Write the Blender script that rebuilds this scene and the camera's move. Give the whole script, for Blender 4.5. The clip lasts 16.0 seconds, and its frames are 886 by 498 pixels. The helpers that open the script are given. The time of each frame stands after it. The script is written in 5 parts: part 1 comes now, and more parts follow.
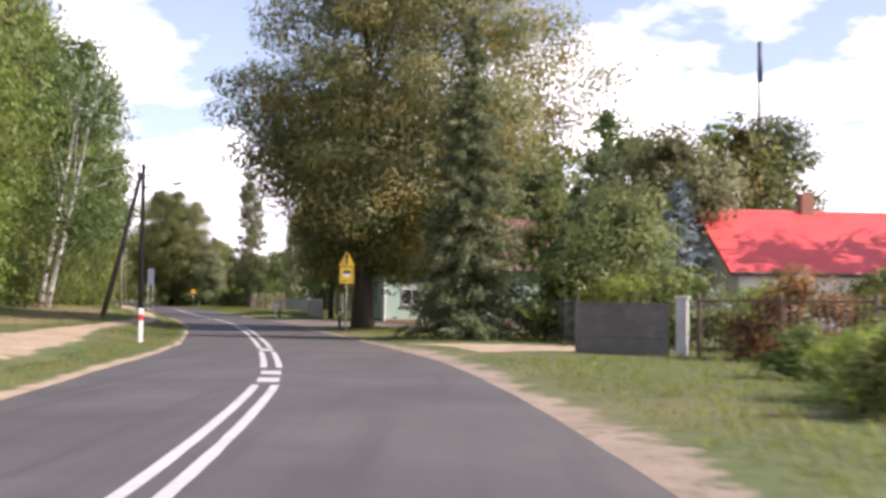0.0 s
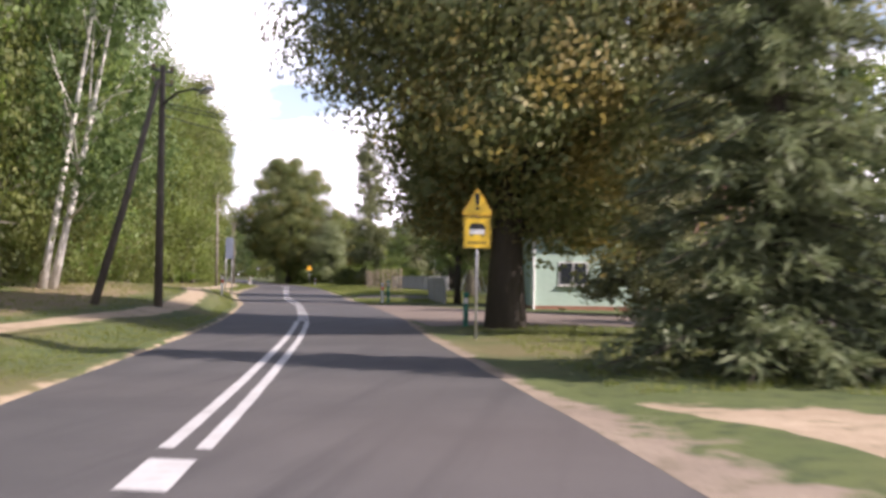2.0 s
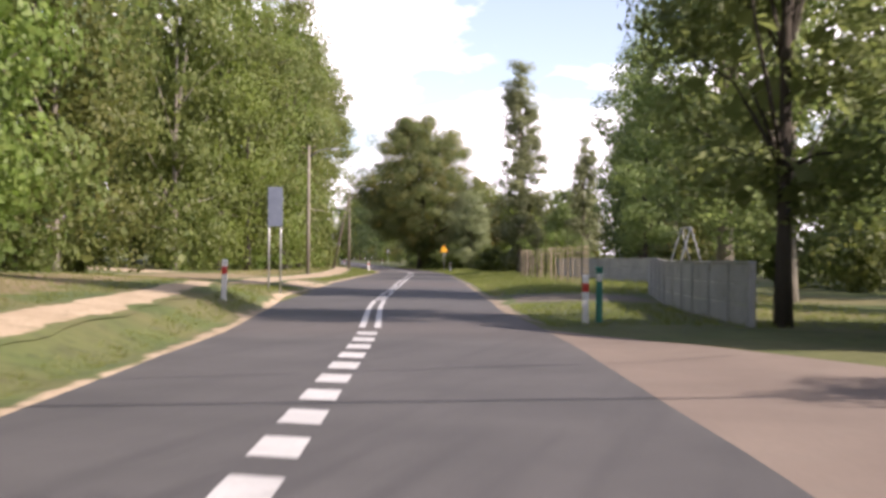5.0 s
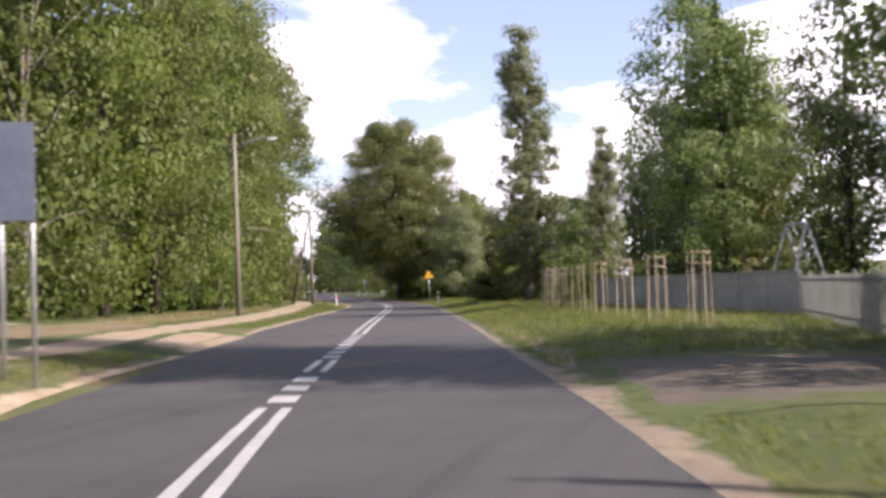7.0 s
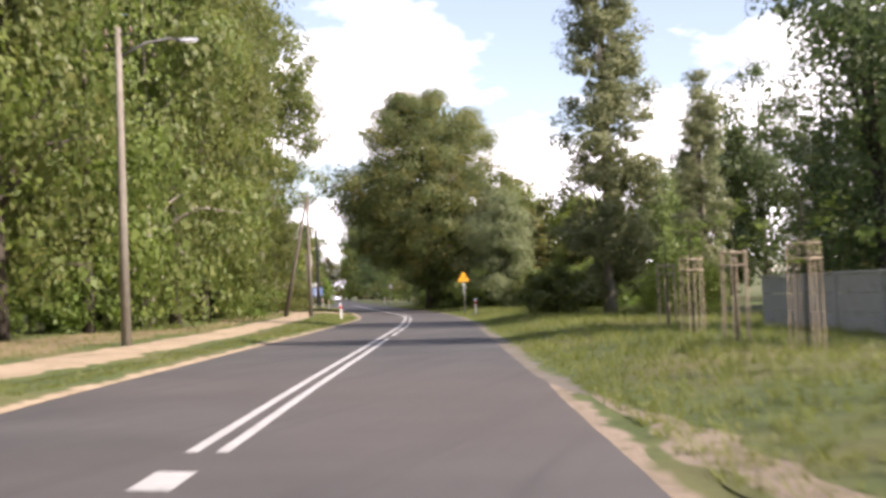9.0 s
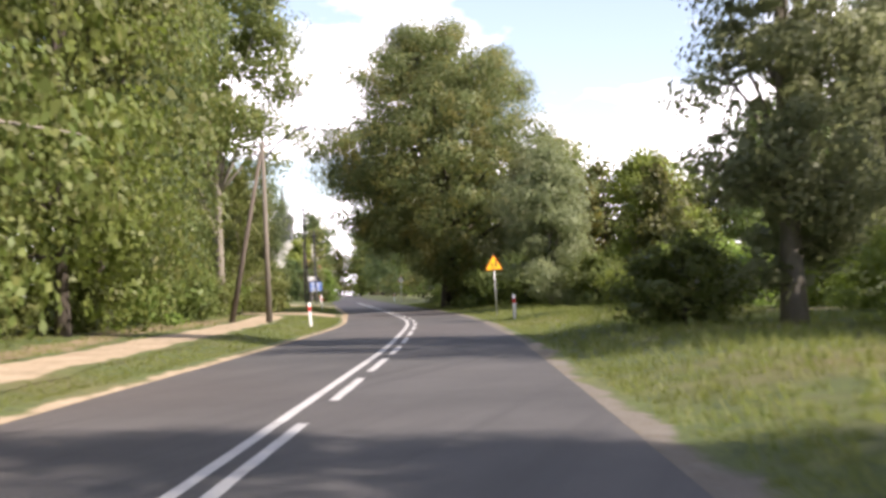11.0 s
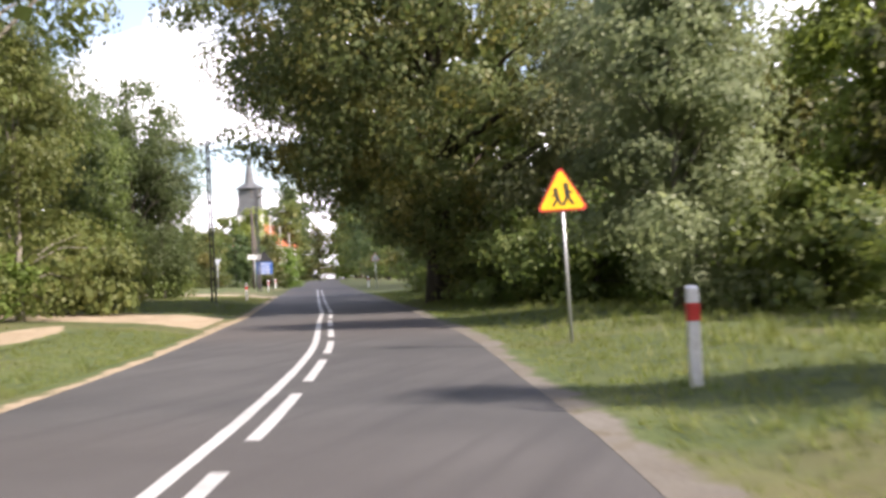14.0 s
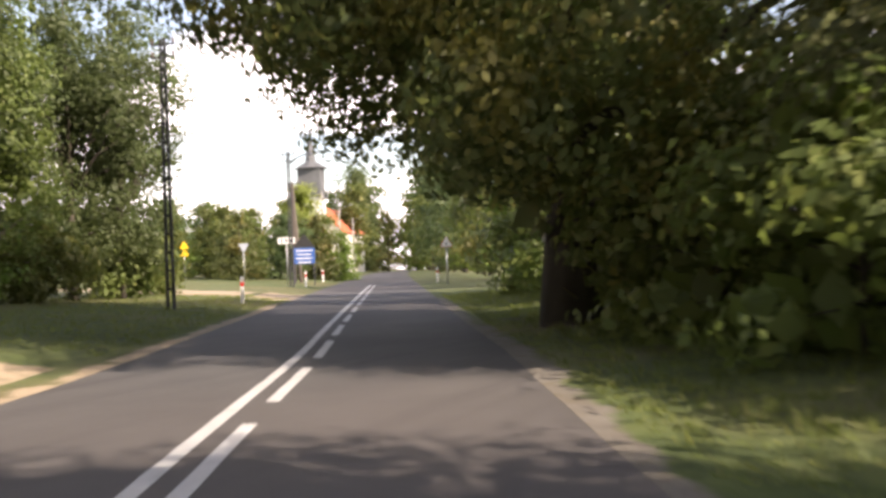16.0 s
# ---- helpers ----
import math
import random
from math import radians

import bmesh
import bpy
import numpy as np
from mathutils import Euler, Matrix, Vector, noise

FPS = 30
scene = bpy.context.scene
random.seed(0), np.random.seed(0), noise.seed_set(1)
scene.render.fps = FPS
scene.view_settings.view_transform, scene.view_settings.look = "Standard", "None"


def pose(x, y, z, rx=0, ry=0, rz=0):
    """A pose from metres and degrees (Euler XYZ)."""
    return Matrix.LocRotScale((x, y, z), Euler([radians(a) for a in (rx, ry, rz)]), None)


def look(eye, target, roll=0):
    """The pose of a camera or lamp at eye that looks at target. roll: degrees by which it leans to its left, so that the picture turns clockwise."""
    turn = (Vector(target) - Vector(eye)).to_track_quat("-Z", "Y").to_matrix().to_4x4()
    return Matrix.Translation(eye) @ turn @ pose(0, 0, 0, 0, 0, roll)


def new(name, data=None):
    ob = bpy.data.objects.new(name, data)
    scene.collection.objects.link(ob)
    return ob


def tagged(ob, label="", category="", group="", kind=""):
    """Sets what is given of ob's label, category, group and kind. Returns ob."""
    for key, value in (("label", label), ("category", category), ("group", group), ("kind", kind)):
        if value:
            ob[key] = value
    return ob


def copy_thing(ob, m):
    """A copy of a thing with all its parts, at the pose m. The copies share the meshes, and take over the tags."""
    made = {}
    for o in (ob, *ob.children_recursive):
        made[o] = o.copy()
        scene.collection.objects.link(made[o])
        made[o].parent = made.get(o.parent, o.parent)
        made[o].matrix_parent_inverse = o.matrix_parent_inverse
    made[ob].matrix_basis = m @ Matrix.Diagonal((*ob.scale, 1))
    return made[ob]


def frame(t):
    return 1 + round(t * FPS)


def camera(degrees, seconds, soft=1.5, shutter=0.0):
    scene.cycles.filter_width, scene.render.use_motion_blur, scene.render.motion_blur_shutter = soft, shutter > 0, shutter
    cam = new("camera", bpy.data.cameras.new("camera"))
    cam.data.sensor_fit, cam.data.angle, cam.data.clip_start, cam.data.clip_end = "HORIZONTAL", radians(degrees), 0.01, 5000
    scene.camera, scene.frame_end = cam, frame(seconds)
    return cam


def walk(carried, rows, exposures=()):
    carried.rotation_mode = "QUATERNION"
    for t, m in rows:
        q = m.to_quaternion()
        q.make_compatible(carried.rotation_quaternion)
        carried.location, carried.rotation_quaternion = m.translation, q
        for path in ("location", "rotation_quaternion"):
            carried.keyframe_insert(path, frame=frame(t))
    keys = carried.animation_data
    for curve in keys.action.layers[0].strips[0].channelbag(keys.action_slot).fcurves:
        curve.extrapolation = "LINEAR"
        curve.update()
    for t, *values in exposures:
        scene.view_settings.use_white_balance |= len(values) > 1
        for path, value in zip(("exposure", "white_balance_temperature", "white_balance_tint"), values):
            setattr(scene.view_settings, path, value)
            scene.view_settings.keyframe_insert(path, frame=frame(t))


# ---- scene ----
cam = camera(43.0, 16.0, soft=3.2, shutter=0.45)
PATH = [  # seconds, eye, yaw, pitch, roll
    (0.0, -0.044, 8.153, 1.319, 1.494, 2.717, 0.666),
    (0.5, -0.462, 13.549, 1.356, 2.267, 2.253, -0.143),
    (1.0, -0.924, 19.058, 1.369, 4.287, 2.163, 0.183),
    (1.5, -1.588, 24.705, 1.414, 6.277, 1.860, -0.128),
    (2.0, -2.443, 30.465, 1.371, 8.301, 1.486, 0.754),
    (2.5, -3.513, 36.250, 1.368, 10.339, 0.920, 1.536),
    (3.0, -4.698, 42.022, 1.366, 11.969, 0.726, 1.656),
    (3.5, -5.982, 47.716, 1.367, 13.214, 0.828, 1.759),
    (4.0, -7.454, 53.243, 1.352, 14.011, 0.511, 1.384),
    (4.5, -8.955, 58.733, 1.331, 14.850, 0.528, 1.117),
    (4.7, -9.578, 60.937, 1.337, 15.203, 0.488, 0.866),
    (6.8, -16.334, 84.209, 1.353, 14.726, 1.784, -1.623),
    (7.0, -16.956, 86.474, 1.349, 14.584, 1.972, -1.922),
    (7.5, -18.483, 92.236, 1.363, 15.025, 2.424, -2.298),
    (8.0, -20.018, 98.021, 1.358, 15.498, 2.275, -2.718),
    (8.5, -21.552, 103.853, 1.361, 15.872, 2.352, -2.464),
    (9.0, -23.109, 109.724, 1.364, 16.492, 2.357, -2.214),
    (9.2, -23.783, 112.097, 1.371, 16.778, 2.365, -2.090),
    (11.3, -31.395, 137.115, 1.358, 17.549, 2.021, -2.548),
    (11.5, -32.111, 139.484, 1.350, 17.367, 1.890, -2.269),
    (12.0, -33.866, 145.381, 1.359, 16.866, 1.960, -2.307),
    (12.5, -35.605, 151.207, 1.384, 16.452, 1.748, -2.319),
    (13.0, -37.322, 156.970, 1.366, 16.265, 1.228, -2.812),
    (13.5, -39.059, 162.677, 1.371, 16.551, 1.140, -2.480),
    (14.0, -40.830, 168.205, 1.334, 17.327, 1.217, -2.835),
    (14.5, -42.687, 173.929, 1.368, 18.253, 1.004, -2.669),
    (15.0, -44.706, 179.770, 1.358, 19.252, 0.829, -2.562),
    (15.5, -46.910, 185.665, 1.346, 20.284, 0.728, -2.367),
    (16.0, -49.327, 191.532, 1.339, 21.259, 0.977, -2.157),
]

walk(cam, [(t, pose(x, y, z, 90 + pitch, 0, yaw) @ pose(0, 0, 0, 0, 0, roll)) for t, x, y, z, yaw, pitch, roll in PATH],
     exposures=[(0.0, 1.24, 6650, 26), (1.5, 1.28, 6650, 26), (2.5, 1.26, 6600, 26), (3.5, 1.18, 6650, 25), (4.0, 1.36, 6850, 25), (4.5, 1.38, 6850, 25), (7.0, 1.16, 6600, 26), (8.0, 1.18, 6650, 26), (9.0, 1.40, 6900, 23), (12.5, 1.52, 6750, 20), (13.5, 1.52, 6700, 19), (14.5, 1.62, 6800, 20), (16.0, 1.60, 7500, 21)])

# ---- sky, clouds and sun ----
SUN_TO = Vector((0.95, -0.22, 0.74)).normalized()
world = bpy.data.worlds.new("sky")
scene.world = world
world.use_nodes = True
wn, wl = world.node_tree.nodes, world.node_tree.links
wn.clear()
w_out, w_bg = wn.new("ShaderNodeOutputWorld"), wn.new("ShaderNodeBackground")
sky = wn.new("ShaderNodeTexSky")
sky.sky_type, sky.sun_disc = "NISHITA", False
sky.sun_elevation = math.asin(SUN_TO.z)
sky.sun_rotation = math.atan2(SUN_TO.x, SUN_TO.y)
sky.air_density, sky.dust_density, sky.ozone_density = 1.0, 1.2, 1.5
w_co = wn.new("ShaderNodeTexCoord")
w_sep = wn.new("ShaderNodeSeparateXYZ")
wl.new(w_co.outputs["Generated"], w_sep.inputs[0])


def w_math(op, a, b):
    n = wn.new("ShaderNodeMath")
    n.operation = op
    for i, v in enumerate((a, b)):
        if isinstance(v, (int, float)):
            n.inputs[i].default_value = v
        else:
            wl.new(v, n.inputs[i])
    return n.outputs[0]


w_den = w_math("ADD", w_math("MAXIMUM", w_sep.outputs[2], 0.0), 0.22)
w_comb = wn.new("ShaderNodeCombineXYZ")
wl.new(w_math("DIVIDE", w_sep.outputs[0], w_den), w_comb.inputs[0])
wl.new(w_math("DIVIDE", w_sep.outputs[1], w_den), w_comb.inputs[1])
w_comb.inputs[2].default_value = 3.1
w_noise = wn.new("ShaderNodeTexNoise")
w_noise.inputs["Scale"].default_value = 1.25
w_noise.inputs["Detail"].default_value = 9.0
w_noise.inputs["Roughness"].default_value = 0.52
wl.new(w_comb.outputs[0], w_noise.inputs["Vector"])
# the clouds stand thick towards the horizon and open up overhead
w_bias = w_math("SUBTRACT", w_noise.outputs["Fac"], w_math("MULTIPLY", w_math("SUBTRACT", w_sep.outputs[2], 0.12), 0.42))
w_ramp = wn.new("ShaderNodeValToRGB")
w_ramp.color_ramp.elements[0].position, w_ramp.color_ramp.elements[1].position = 0.415, 0.50
w_ramp.color_ramp.elements[0].color = (0.06, 0.06, 0.06, 1)
wl.new(w_bias, w_ramp.inputs[0])
w_cover = w_ramp.outputs[0]
w_shade = wn.new("ShaderNodeValToRGB")
w_shade.color_ramp.elements[0].position, w_shade.color_ramp.elements[1].position = 0.50, 0.80
w_shade.color_ramp.elements[0].color = (7.4, 7.4, 7.8, 1)
w_shade.color_ramp.elements[1].color = (4.6, 4.6, 5.1, 1)
wl.new(w_noise.outputs["Fac"], w_shade.inputs[0])
w_mix = wn.new("ShaderNodeMix")
w_mix.data_type = "RGBA"
wl.new(w_cover, w_mix.inputs[0])
w_blue = wn.new("ShaderNodeMix")
w_blue.data_type, w_blue.blend_type = "RGBA", "MULTIPLY"
w_blue.inputs[0].default_value = 1.0
w_blue.inputs[7].default_value = (0.66, 0.64, 0.63, 1)
wl.new(sky.outputs[0], w_blue.inputs[6])
wl.new(w_blue.outputs[2], w_mix.inputs[6])
wl.new(w_shade.outputs[0], w_mix.inputs[7])
wl.new(w_mix.outputs[2], w_bg.inputs[0])
w_bg.inputs[1].default_value = 0.15
wl.new(w_bg.outputs[0], w_out.inputs[0])

sun_data = bpy.data.lights.new("sun", "SUN")
sun_data.energy, sun_data.angle, sun_data.color = 3.6, radians(0.6), (1.0, 0.94, 0.84)
sun = new("sun", sun_data)
sun.matrix_world = look(SUN_TO * 100, (0, 0, 0))


# ---- materials ----
def material(name, rough=0.8, metal=0.0):
    m = bpy.data.materials.new(name)
    m.use_nodes = True
    b = m.node_tree.nodes["Principled BSDF"]
    b.inputs["Roughness"].default_value, b.inputs["Metallic"].default_value = rough, metal
    return m, m.node_tree.nodes, m.node_tree.links, b


def blend(nodes, links, fac, a, b):
    n = nodes.new("ShaderNodeMix")
    n.data_type = "RGBA"
    for sock, v in ((n.inputs[0], fac), (n.inputs[6], a), (n.inputs[7], b)):
        if isinstance(v, (int, float)):
            sock.default_value = v
        elif isinstance(v, tuple):
            sock.default_value = (*v, 1)
        else:
            links.new(v, sock)
    return n.outputs[2]


def ramped(nodes, links, value, lo, hi):
    r = nodes.new("ShaderNodeMapRange")
    r.inputs["From Min"].default_value, r.inputs["From Max"].default_value = lo, hi
    links.new(value, r.inputs["Value"])
    return r.outputs[0]


def noisy(nodes, links, scale, detail=4.0, rough=0.6, stretch=None, local=False):
    co = nodes.new("ShaderNodeTexCoord") if local else nodes.new("ShaderNodeNewGeometry")
    vec = co.outputs["Object"] if local else co.outputs["Position"]
    if stretch:
        mp = nodes.new("ShaderNodeMapping")
        mp.inputs["Scale"].default_value = stretch
        links.new(vec, mp.inputs["Vector"])
        vec = mp.outputs[0]
    n = nodes.new("ShaderNodeTexNoise")
    n.inputs["Scale"].default_value, n.inputs["Detail"].default_value, n.inputs["Roughness"].default_value = scale, detail, rough
    links.new(vec, n.inputs["Vector"])
    return n.outputs["Fac"]


def bumped(nodes, links, bsdf, height, strength, distance):
    b = nodes.new("ShaderNodeBump")
    b.inputs["Strength"].default_value, b.inputs["Distance"].default_value = strength, distance
    links.new(height, b.inputs["Height"])
    links.new(b.outputs[0], bsdf.inputs["Normal"])


def surface(name, dark, light, coarse=0.6, fine=14.0, rough=0.85, metal=0.0, bump=0.4, depth=0.01, stretch=None, stain=None, local=False):
    """A weathered surface: two scales of variation, a stain colour and fine relief."""
    m, nd, ln, b = material(name, rough, metal)
    big, small = noisy(nd, ln, coarse, 4, 0.6, stretch, local), noisy(nd, ln, fine, 5, 0.65, stretch, local)
    col = blend(nd, ln, ramped(nd, ln, big, 0.3, 0.7), dark, light)
    col = blend(nd, ln, ramped(nd, ln, small, 0.35, 0.8), col, tuple(0.5 * (d + l) * 0.75 for d, l in zip(dark, light)))
    if stain:
        col = blend(nd, ln, ramped(nd, ln, noisy(nd, ln, coarse * 2.7, 6, 0.7, stretch, local), 0.56, 0.72), col, stain)
    ln.new(col, b.inputs["Base Color"])
    if bump:
        bumped(nd, ln, b, small, bump, depth)
    return m


def leaf_material(name, shades, glow=0.44, accent=None):
    """Leaves: each island takes its own shade, with drifts of colour across the crown and light coming through."""
    shades = [(min(1.36 * r, 0.42), 1.27 * g, 1.5 * v) for r, g, v in shades]
    mean = [sum(c[i] for c in shades) / len(shades) for i in range(3)]
    shades = [tuple(0.6 * c[i] + 0.4 * mean[i] for i in range(3)) for c in shades]
    m, nd, ln, b = material(name, 0.5)
    geo = nd.new("ShaderNodeNewGeometry")
    ramp = nd.new("ShaderNodeValToRGB")
    els = ramp.color_ramp.elements
    els[0].color, els[1].color = (*shades[0], 1), (*shades[-1], 1)
    for i, c in enumerate(shades[1:-1]):
        els.new((i + 1) / (len(shades) - 1)).color = (*c, 1)
    ln.new(geo.outputs["Random Per Island"], ramp.inputs[0])
    drift = ramped(nd, ln, noisy(nd, ln, 0.33, 3, 0.5), 0.35, 0.7)
    col = blend(nd, ln, drift, ramp.outputs[0], tuple(0.74 * v for v in shades[len(shades) // 2]))
    if accent:
        # whole sprays that have turned
        col = blend(nd, ln, ramped(nd, ln, noisy(nd, ln, 0.55, 2, 0.5), 0.53, 0.62), col, blend(nd, ln, geo.outputs["Random Per Island"], tuple(0.55 * v for v in accent), accent))
    # each plant has a tint of its own
    own = nd.new("ShaderNodeObjectInfo")
    tint = nd.new("ShaderNodeHueSaturation")
    for socket, lo, hi in (("Hue", 0.485, 0.515), ("Value", 0.84, 1.14)):
        span = nd.new("ShaderNodeMapRange")
        span.inputs["To Min"].default_value, span.inputs["To Max"].default_value = lo, hi
        ln.new(own.outputs["Random"], span.inputs["Value"])
        ln.new(span.outputs[0], tint.inputs[socket])
    ln.new(col, tint.inputs["Color"])
    col = tint.outputs[0]
    ln.new(col, b.inputs["Base Color"])
    b.inputs["Specular IOR Level"].default_value = 0.3
    tr = nd.new("ShaderNodeBsdfTranslucent")
    hsv = nd.new("ShaderNodeHueSaturation")
    hsv.inputs["Value"].default_value, hsv.inputs["Saturation"].default_value = 1.5, 1.1
    ln.new(col, hsv.inputs["Color"])
    ln.new(hsv.outputs[0], tr.inputs["Color"])
    mix = nd.new("ShaderNodeMixShader")
    mix.inputs[0].default_value = glow
    ln.new(b.outputs[0], mix.inputs[1])
    ln.new(tr.outputs[0], mix.inputs[2])
    ln.new(mix.outputs[0], nd["Material Output"].inputs["Surface"])
    return m


def asphalt_material():
    m, nd, ln, b = material("asphalt", 0.82)
    grit, patch = noisy(nd, ln, 60.0, 3, 0.7), noisy(nd, ln, 0.35, 5, 0.6)
    streak = noisy(nd, ln, 0.8, 4, 0.6, (3.0, 0.12, 1.0))
    col = blend(nd, ln, ramped(nd, ln, patch, 0.35, 0.68), (0.050, 0.049, 0.049), (0.082, 0.079, 0.077))
    col = blend(nd, ln, ramped(nd, ln, streak, 0.5, 0.72), col, (0.042, 0.041, 0.042))
    col = blend(nd, ln, ramped(nd, ln, grit, 0.5, 0.8), col, (0.095, 0.093, 0.090))
    tint = ramped(nd, ln, noisy(nd, ln, 0.045, 2, 0.5), 0.48, 0.62)
    col = blend(nd, ln, tint, col, blend(nd, ln, 0.45, col, (0.105, 0.086, 0.076)))
    ln.new(col, b.inputs["Base Color"])
    bumped(nd, ln, b, grit, 0.5, 0.006)
    return m


def grass_colour(nd, ln):
    """Mown and trodden grass with dry patches; gives the colour and the fine grain."""
    big, mid, fine = noisy(nd, ln, 0.13, 5, 0.6), noisy(nd, ln, 0.9, 5, 0.65), noisy(nd, ln, 22.0, 4, 0.7)
    col = blend(nd, ln, ramped(nd, ln, mid, 0.3, 0.7), (0.050, 0.078, 0.016), (0.098, 0.118, 0.032))
    col = blend(nd, ln, ramped(nd, ln, noisy(nd, ln, 3.2, 4, 0.6), 0.50, 0.68), col, (0.036, 0.056, 0.014))
    col = blend(nd, ln, ramped(nd, ln, big, 0.47, 0.68), col, (0.14, 0.118, 0.05))
    col = blend(nd, ln, ramped(nd, ln, fine, 0.55, 0.9), col, (0.055, 0.07, 0.02))
    return col, fine


def ground_material():
    m, nd, ln, b = material("grass_ground", 0.95)
    col, fine = grass_colour(nd, ln)
    ln.new(col, b.inputs["Base Color"])
    bumped(nd, ln, b, fine, 0.8, 0.03)
    return m


def worn_ground(name, dark, light, stain, depth=0.02):
    """Bare sand or litter that frays into grass towards its rim."""
    m, nd, ln, b = material(name, 0.95)
    big, small, mid = noisy(nd, ln, 0.6, 4, 0.6), noisy(nd, ln, 20.0, 5, 0.65), noisy(nd, ln, 2.2, 6, 0.7)
    col = blend(nd, ln, ramped(nd, ln, big, 0.3, 0.7), dark, light)
    col = blend(nd, ln, ramped(nd, ln, small, 0.4, 0.85), col, tuple(0.7 * v for v in dark))
    col = blend(nd, ln, ramped(nd, ln, mid, 0.52, 0.7), col, stain)
    green, _ = grass_colour(nd, ln)
    rim = nd.new("ShaderNodeAttribute")
    rim.attribute_name = "rim"
    add, wide = nd.new("ShaderNodeMath"), nd.new("ShaderNodeMath")
    add.operation, wide.operation = "ADD", "MULTIPLY_ADD"
    ln.new(noisy(nd, ln, 0.8, 3, 0.55), wide.inputs[0])
    wide.inputs[1].default_value = 1.1
    ln.new(mid, wide.inputs[2])
    ln.new(rim.outputs["Fac"], add.inputs[0])
    ln.new(wide.outputs[0], add.inputs[1])
    col = blend(nd, ln, ramped(nd, ln, add.outputs[0], 1.24, 1.46), col, green)
    ln.new(col, b.inputs["Base Color"])
    bumped(nd, ln, b, small, 0.6, depth)
    return m


ASPHALT, GROUND = asphalt_material(), ground_material()
SAND = worn_ground("dry_sand", (0.30, 0.23, 0.15), (0.46, 0.365, 0.255), (0.16, 0.135, 0.075))
SHOULDER = worn_ground("dusty_shoulder_sand", (0.195, 0.155, 0.115), (0.31, 0.25, 0.185), (0.11, 0.092, 0.05))
GRIT = worn_ground("grey_roadside_grit", (0.125, 0.108, 0.085), (0.19, 0.175, 0.15), (0.11, 0.085, 0.045))
LITTER = worn_ground("dry_straw_litter", (0.17, 0.125, 0.065), (0.27, 0.21, 0.12), (0.11, 0.10, 0.04), 0.012)
EARTH = worn_ground("brown_earth", (0.10, 0.085, 0.065), (0.16, 0.135, 0.10), (0.075, 0.07, 0.04), 0.015)
PAVING = surface("reddish_paving", (0.145, 0.112, 0.09), (0.205, 0.163, 0.13), 0.5, 25, 0.9, bump=0.3, stain=(0.17, 0.142, 0.115))
PAINT = surface("road_paint", (0.40, 0.40, 0.39), (0.56, 0.56, 0.545), 1.2, 30, 0.6, bump=0.2, depth=0.003, stain=(0.3, 0.29, 0.28))
BARK = surface("bark", (0.040, 0.032, 0.024), (0.095, 0.080, 0.063), 1.5, 16, 0.95, bump=0.9, depth=0.04, stretch=(1, 1, 0.25))
BIRCH_BARK = surface("birch_bark", (0.62, 0.60, 0.55), (0.80, 0.78, 0.74), 1.0, 9, 0.8, bump=0.3, stretch=(1, 1, 2.5), stain=(0.06, 0.05, 0.045))
GREY_BARK = surface("grey_bark", (0.16, 0.14, 0.11), (0.27, 0.25, 0.21), 1.5, 16, 0.95, bump=0.8, depth=0.03, stretch=(1, 1, 0.3))
WOOD = surface("weathered_pole_wood", (0.06, 0.048, 0.038), (0.15, 0.125, 0.10), 1.2, 12, 0.9, bump=0.6, depth=0.01, stretch=(4, 4, 0.2))
OLD_WOOD = surface("grey_weathered_wood", (0.10, 0.085, 0.07), (0.21, 0.185, 0.15), 1.2, 12, 0.9, bump=0.6, depth=0.01, stretch=(4, 4, 0.2))
STAKE = surface("pale_stake_wood", (0.30, 0.24, 0.165), (0.44, 0.37, 0.27), 2, 20, 0.85, bump=0.3, stretch=(3, 3, 0.3))
CONCRETE = surface("grey_concrete", (0.36, 0.36, 0.34), (0.50, 0.50, 0.48), 0.8, 16, 0.9, bump=0.4, stain=(0.24, 0.24, 0.21))
DARK_STONE = surface("dark_stone", (0.10, 0.095, 0.085), (0.19, 0.18, 0.165), 1.4, 9, 0.9, bump=0.7, depth=0.03, stain=(0.07, 0.08, 0.045))
POLE_CONCRETE = surface("pole_concrete", (0.30, 0.29, 0.26), (0.44, 0.42, 0.38), 1.0, 20, 0.9, bump=0.3, stretch=(2, 2, 0.4))
ZINC = surface("galvanised_steel", (0.38, 0.39, 0.40), (0.56, 0.57, 0.58), 2, 30, 0.45, 0.7, bump=0.1)
PALE_METAL = surface("grey_painted_metal", (0.30, 0.31, 0.29), (0.42, 0.43, 0.40), 2, 20, 0.6, bump=0.1)
DARK_METAL = surface("dark_metal", (0.05, 0.05, 0.055), (0.10, 0.10, 0.10), 2, 30, 0.5, 0.5, bump=0.1)
BROWN_METAL = surface("brown_painted_metal", (0.09, 0.06, 0.045), (0.16, 0.11, 0.08), 2, 20, 0.6, bump=0.1)
YELLOW = surface("yellow_sign_face", (0.78, 0.50, 0.02), (0.86, 0.58, 0.03), 1, 9, 0.4, bump=0.0)
ORANGE = surface("orange_sign_face", (0.88, 0.50, 0.015), (0.92, 0.56, 0.02), 1, 9, 0.4, bump=0.0)
RED = surface("red_paint", (0.50, 0.03, 0.025), (0.62, 0.05, 0.04), 2, 20, 0.5, bump=0.05)
WHITE = surface("white_plastic", (0.72, 0.72, 0.71), (0.84, 0.84, 0.83), 2, 18, 0.5, bump=0.05, stain=(0.55, 0.54, 0.5))
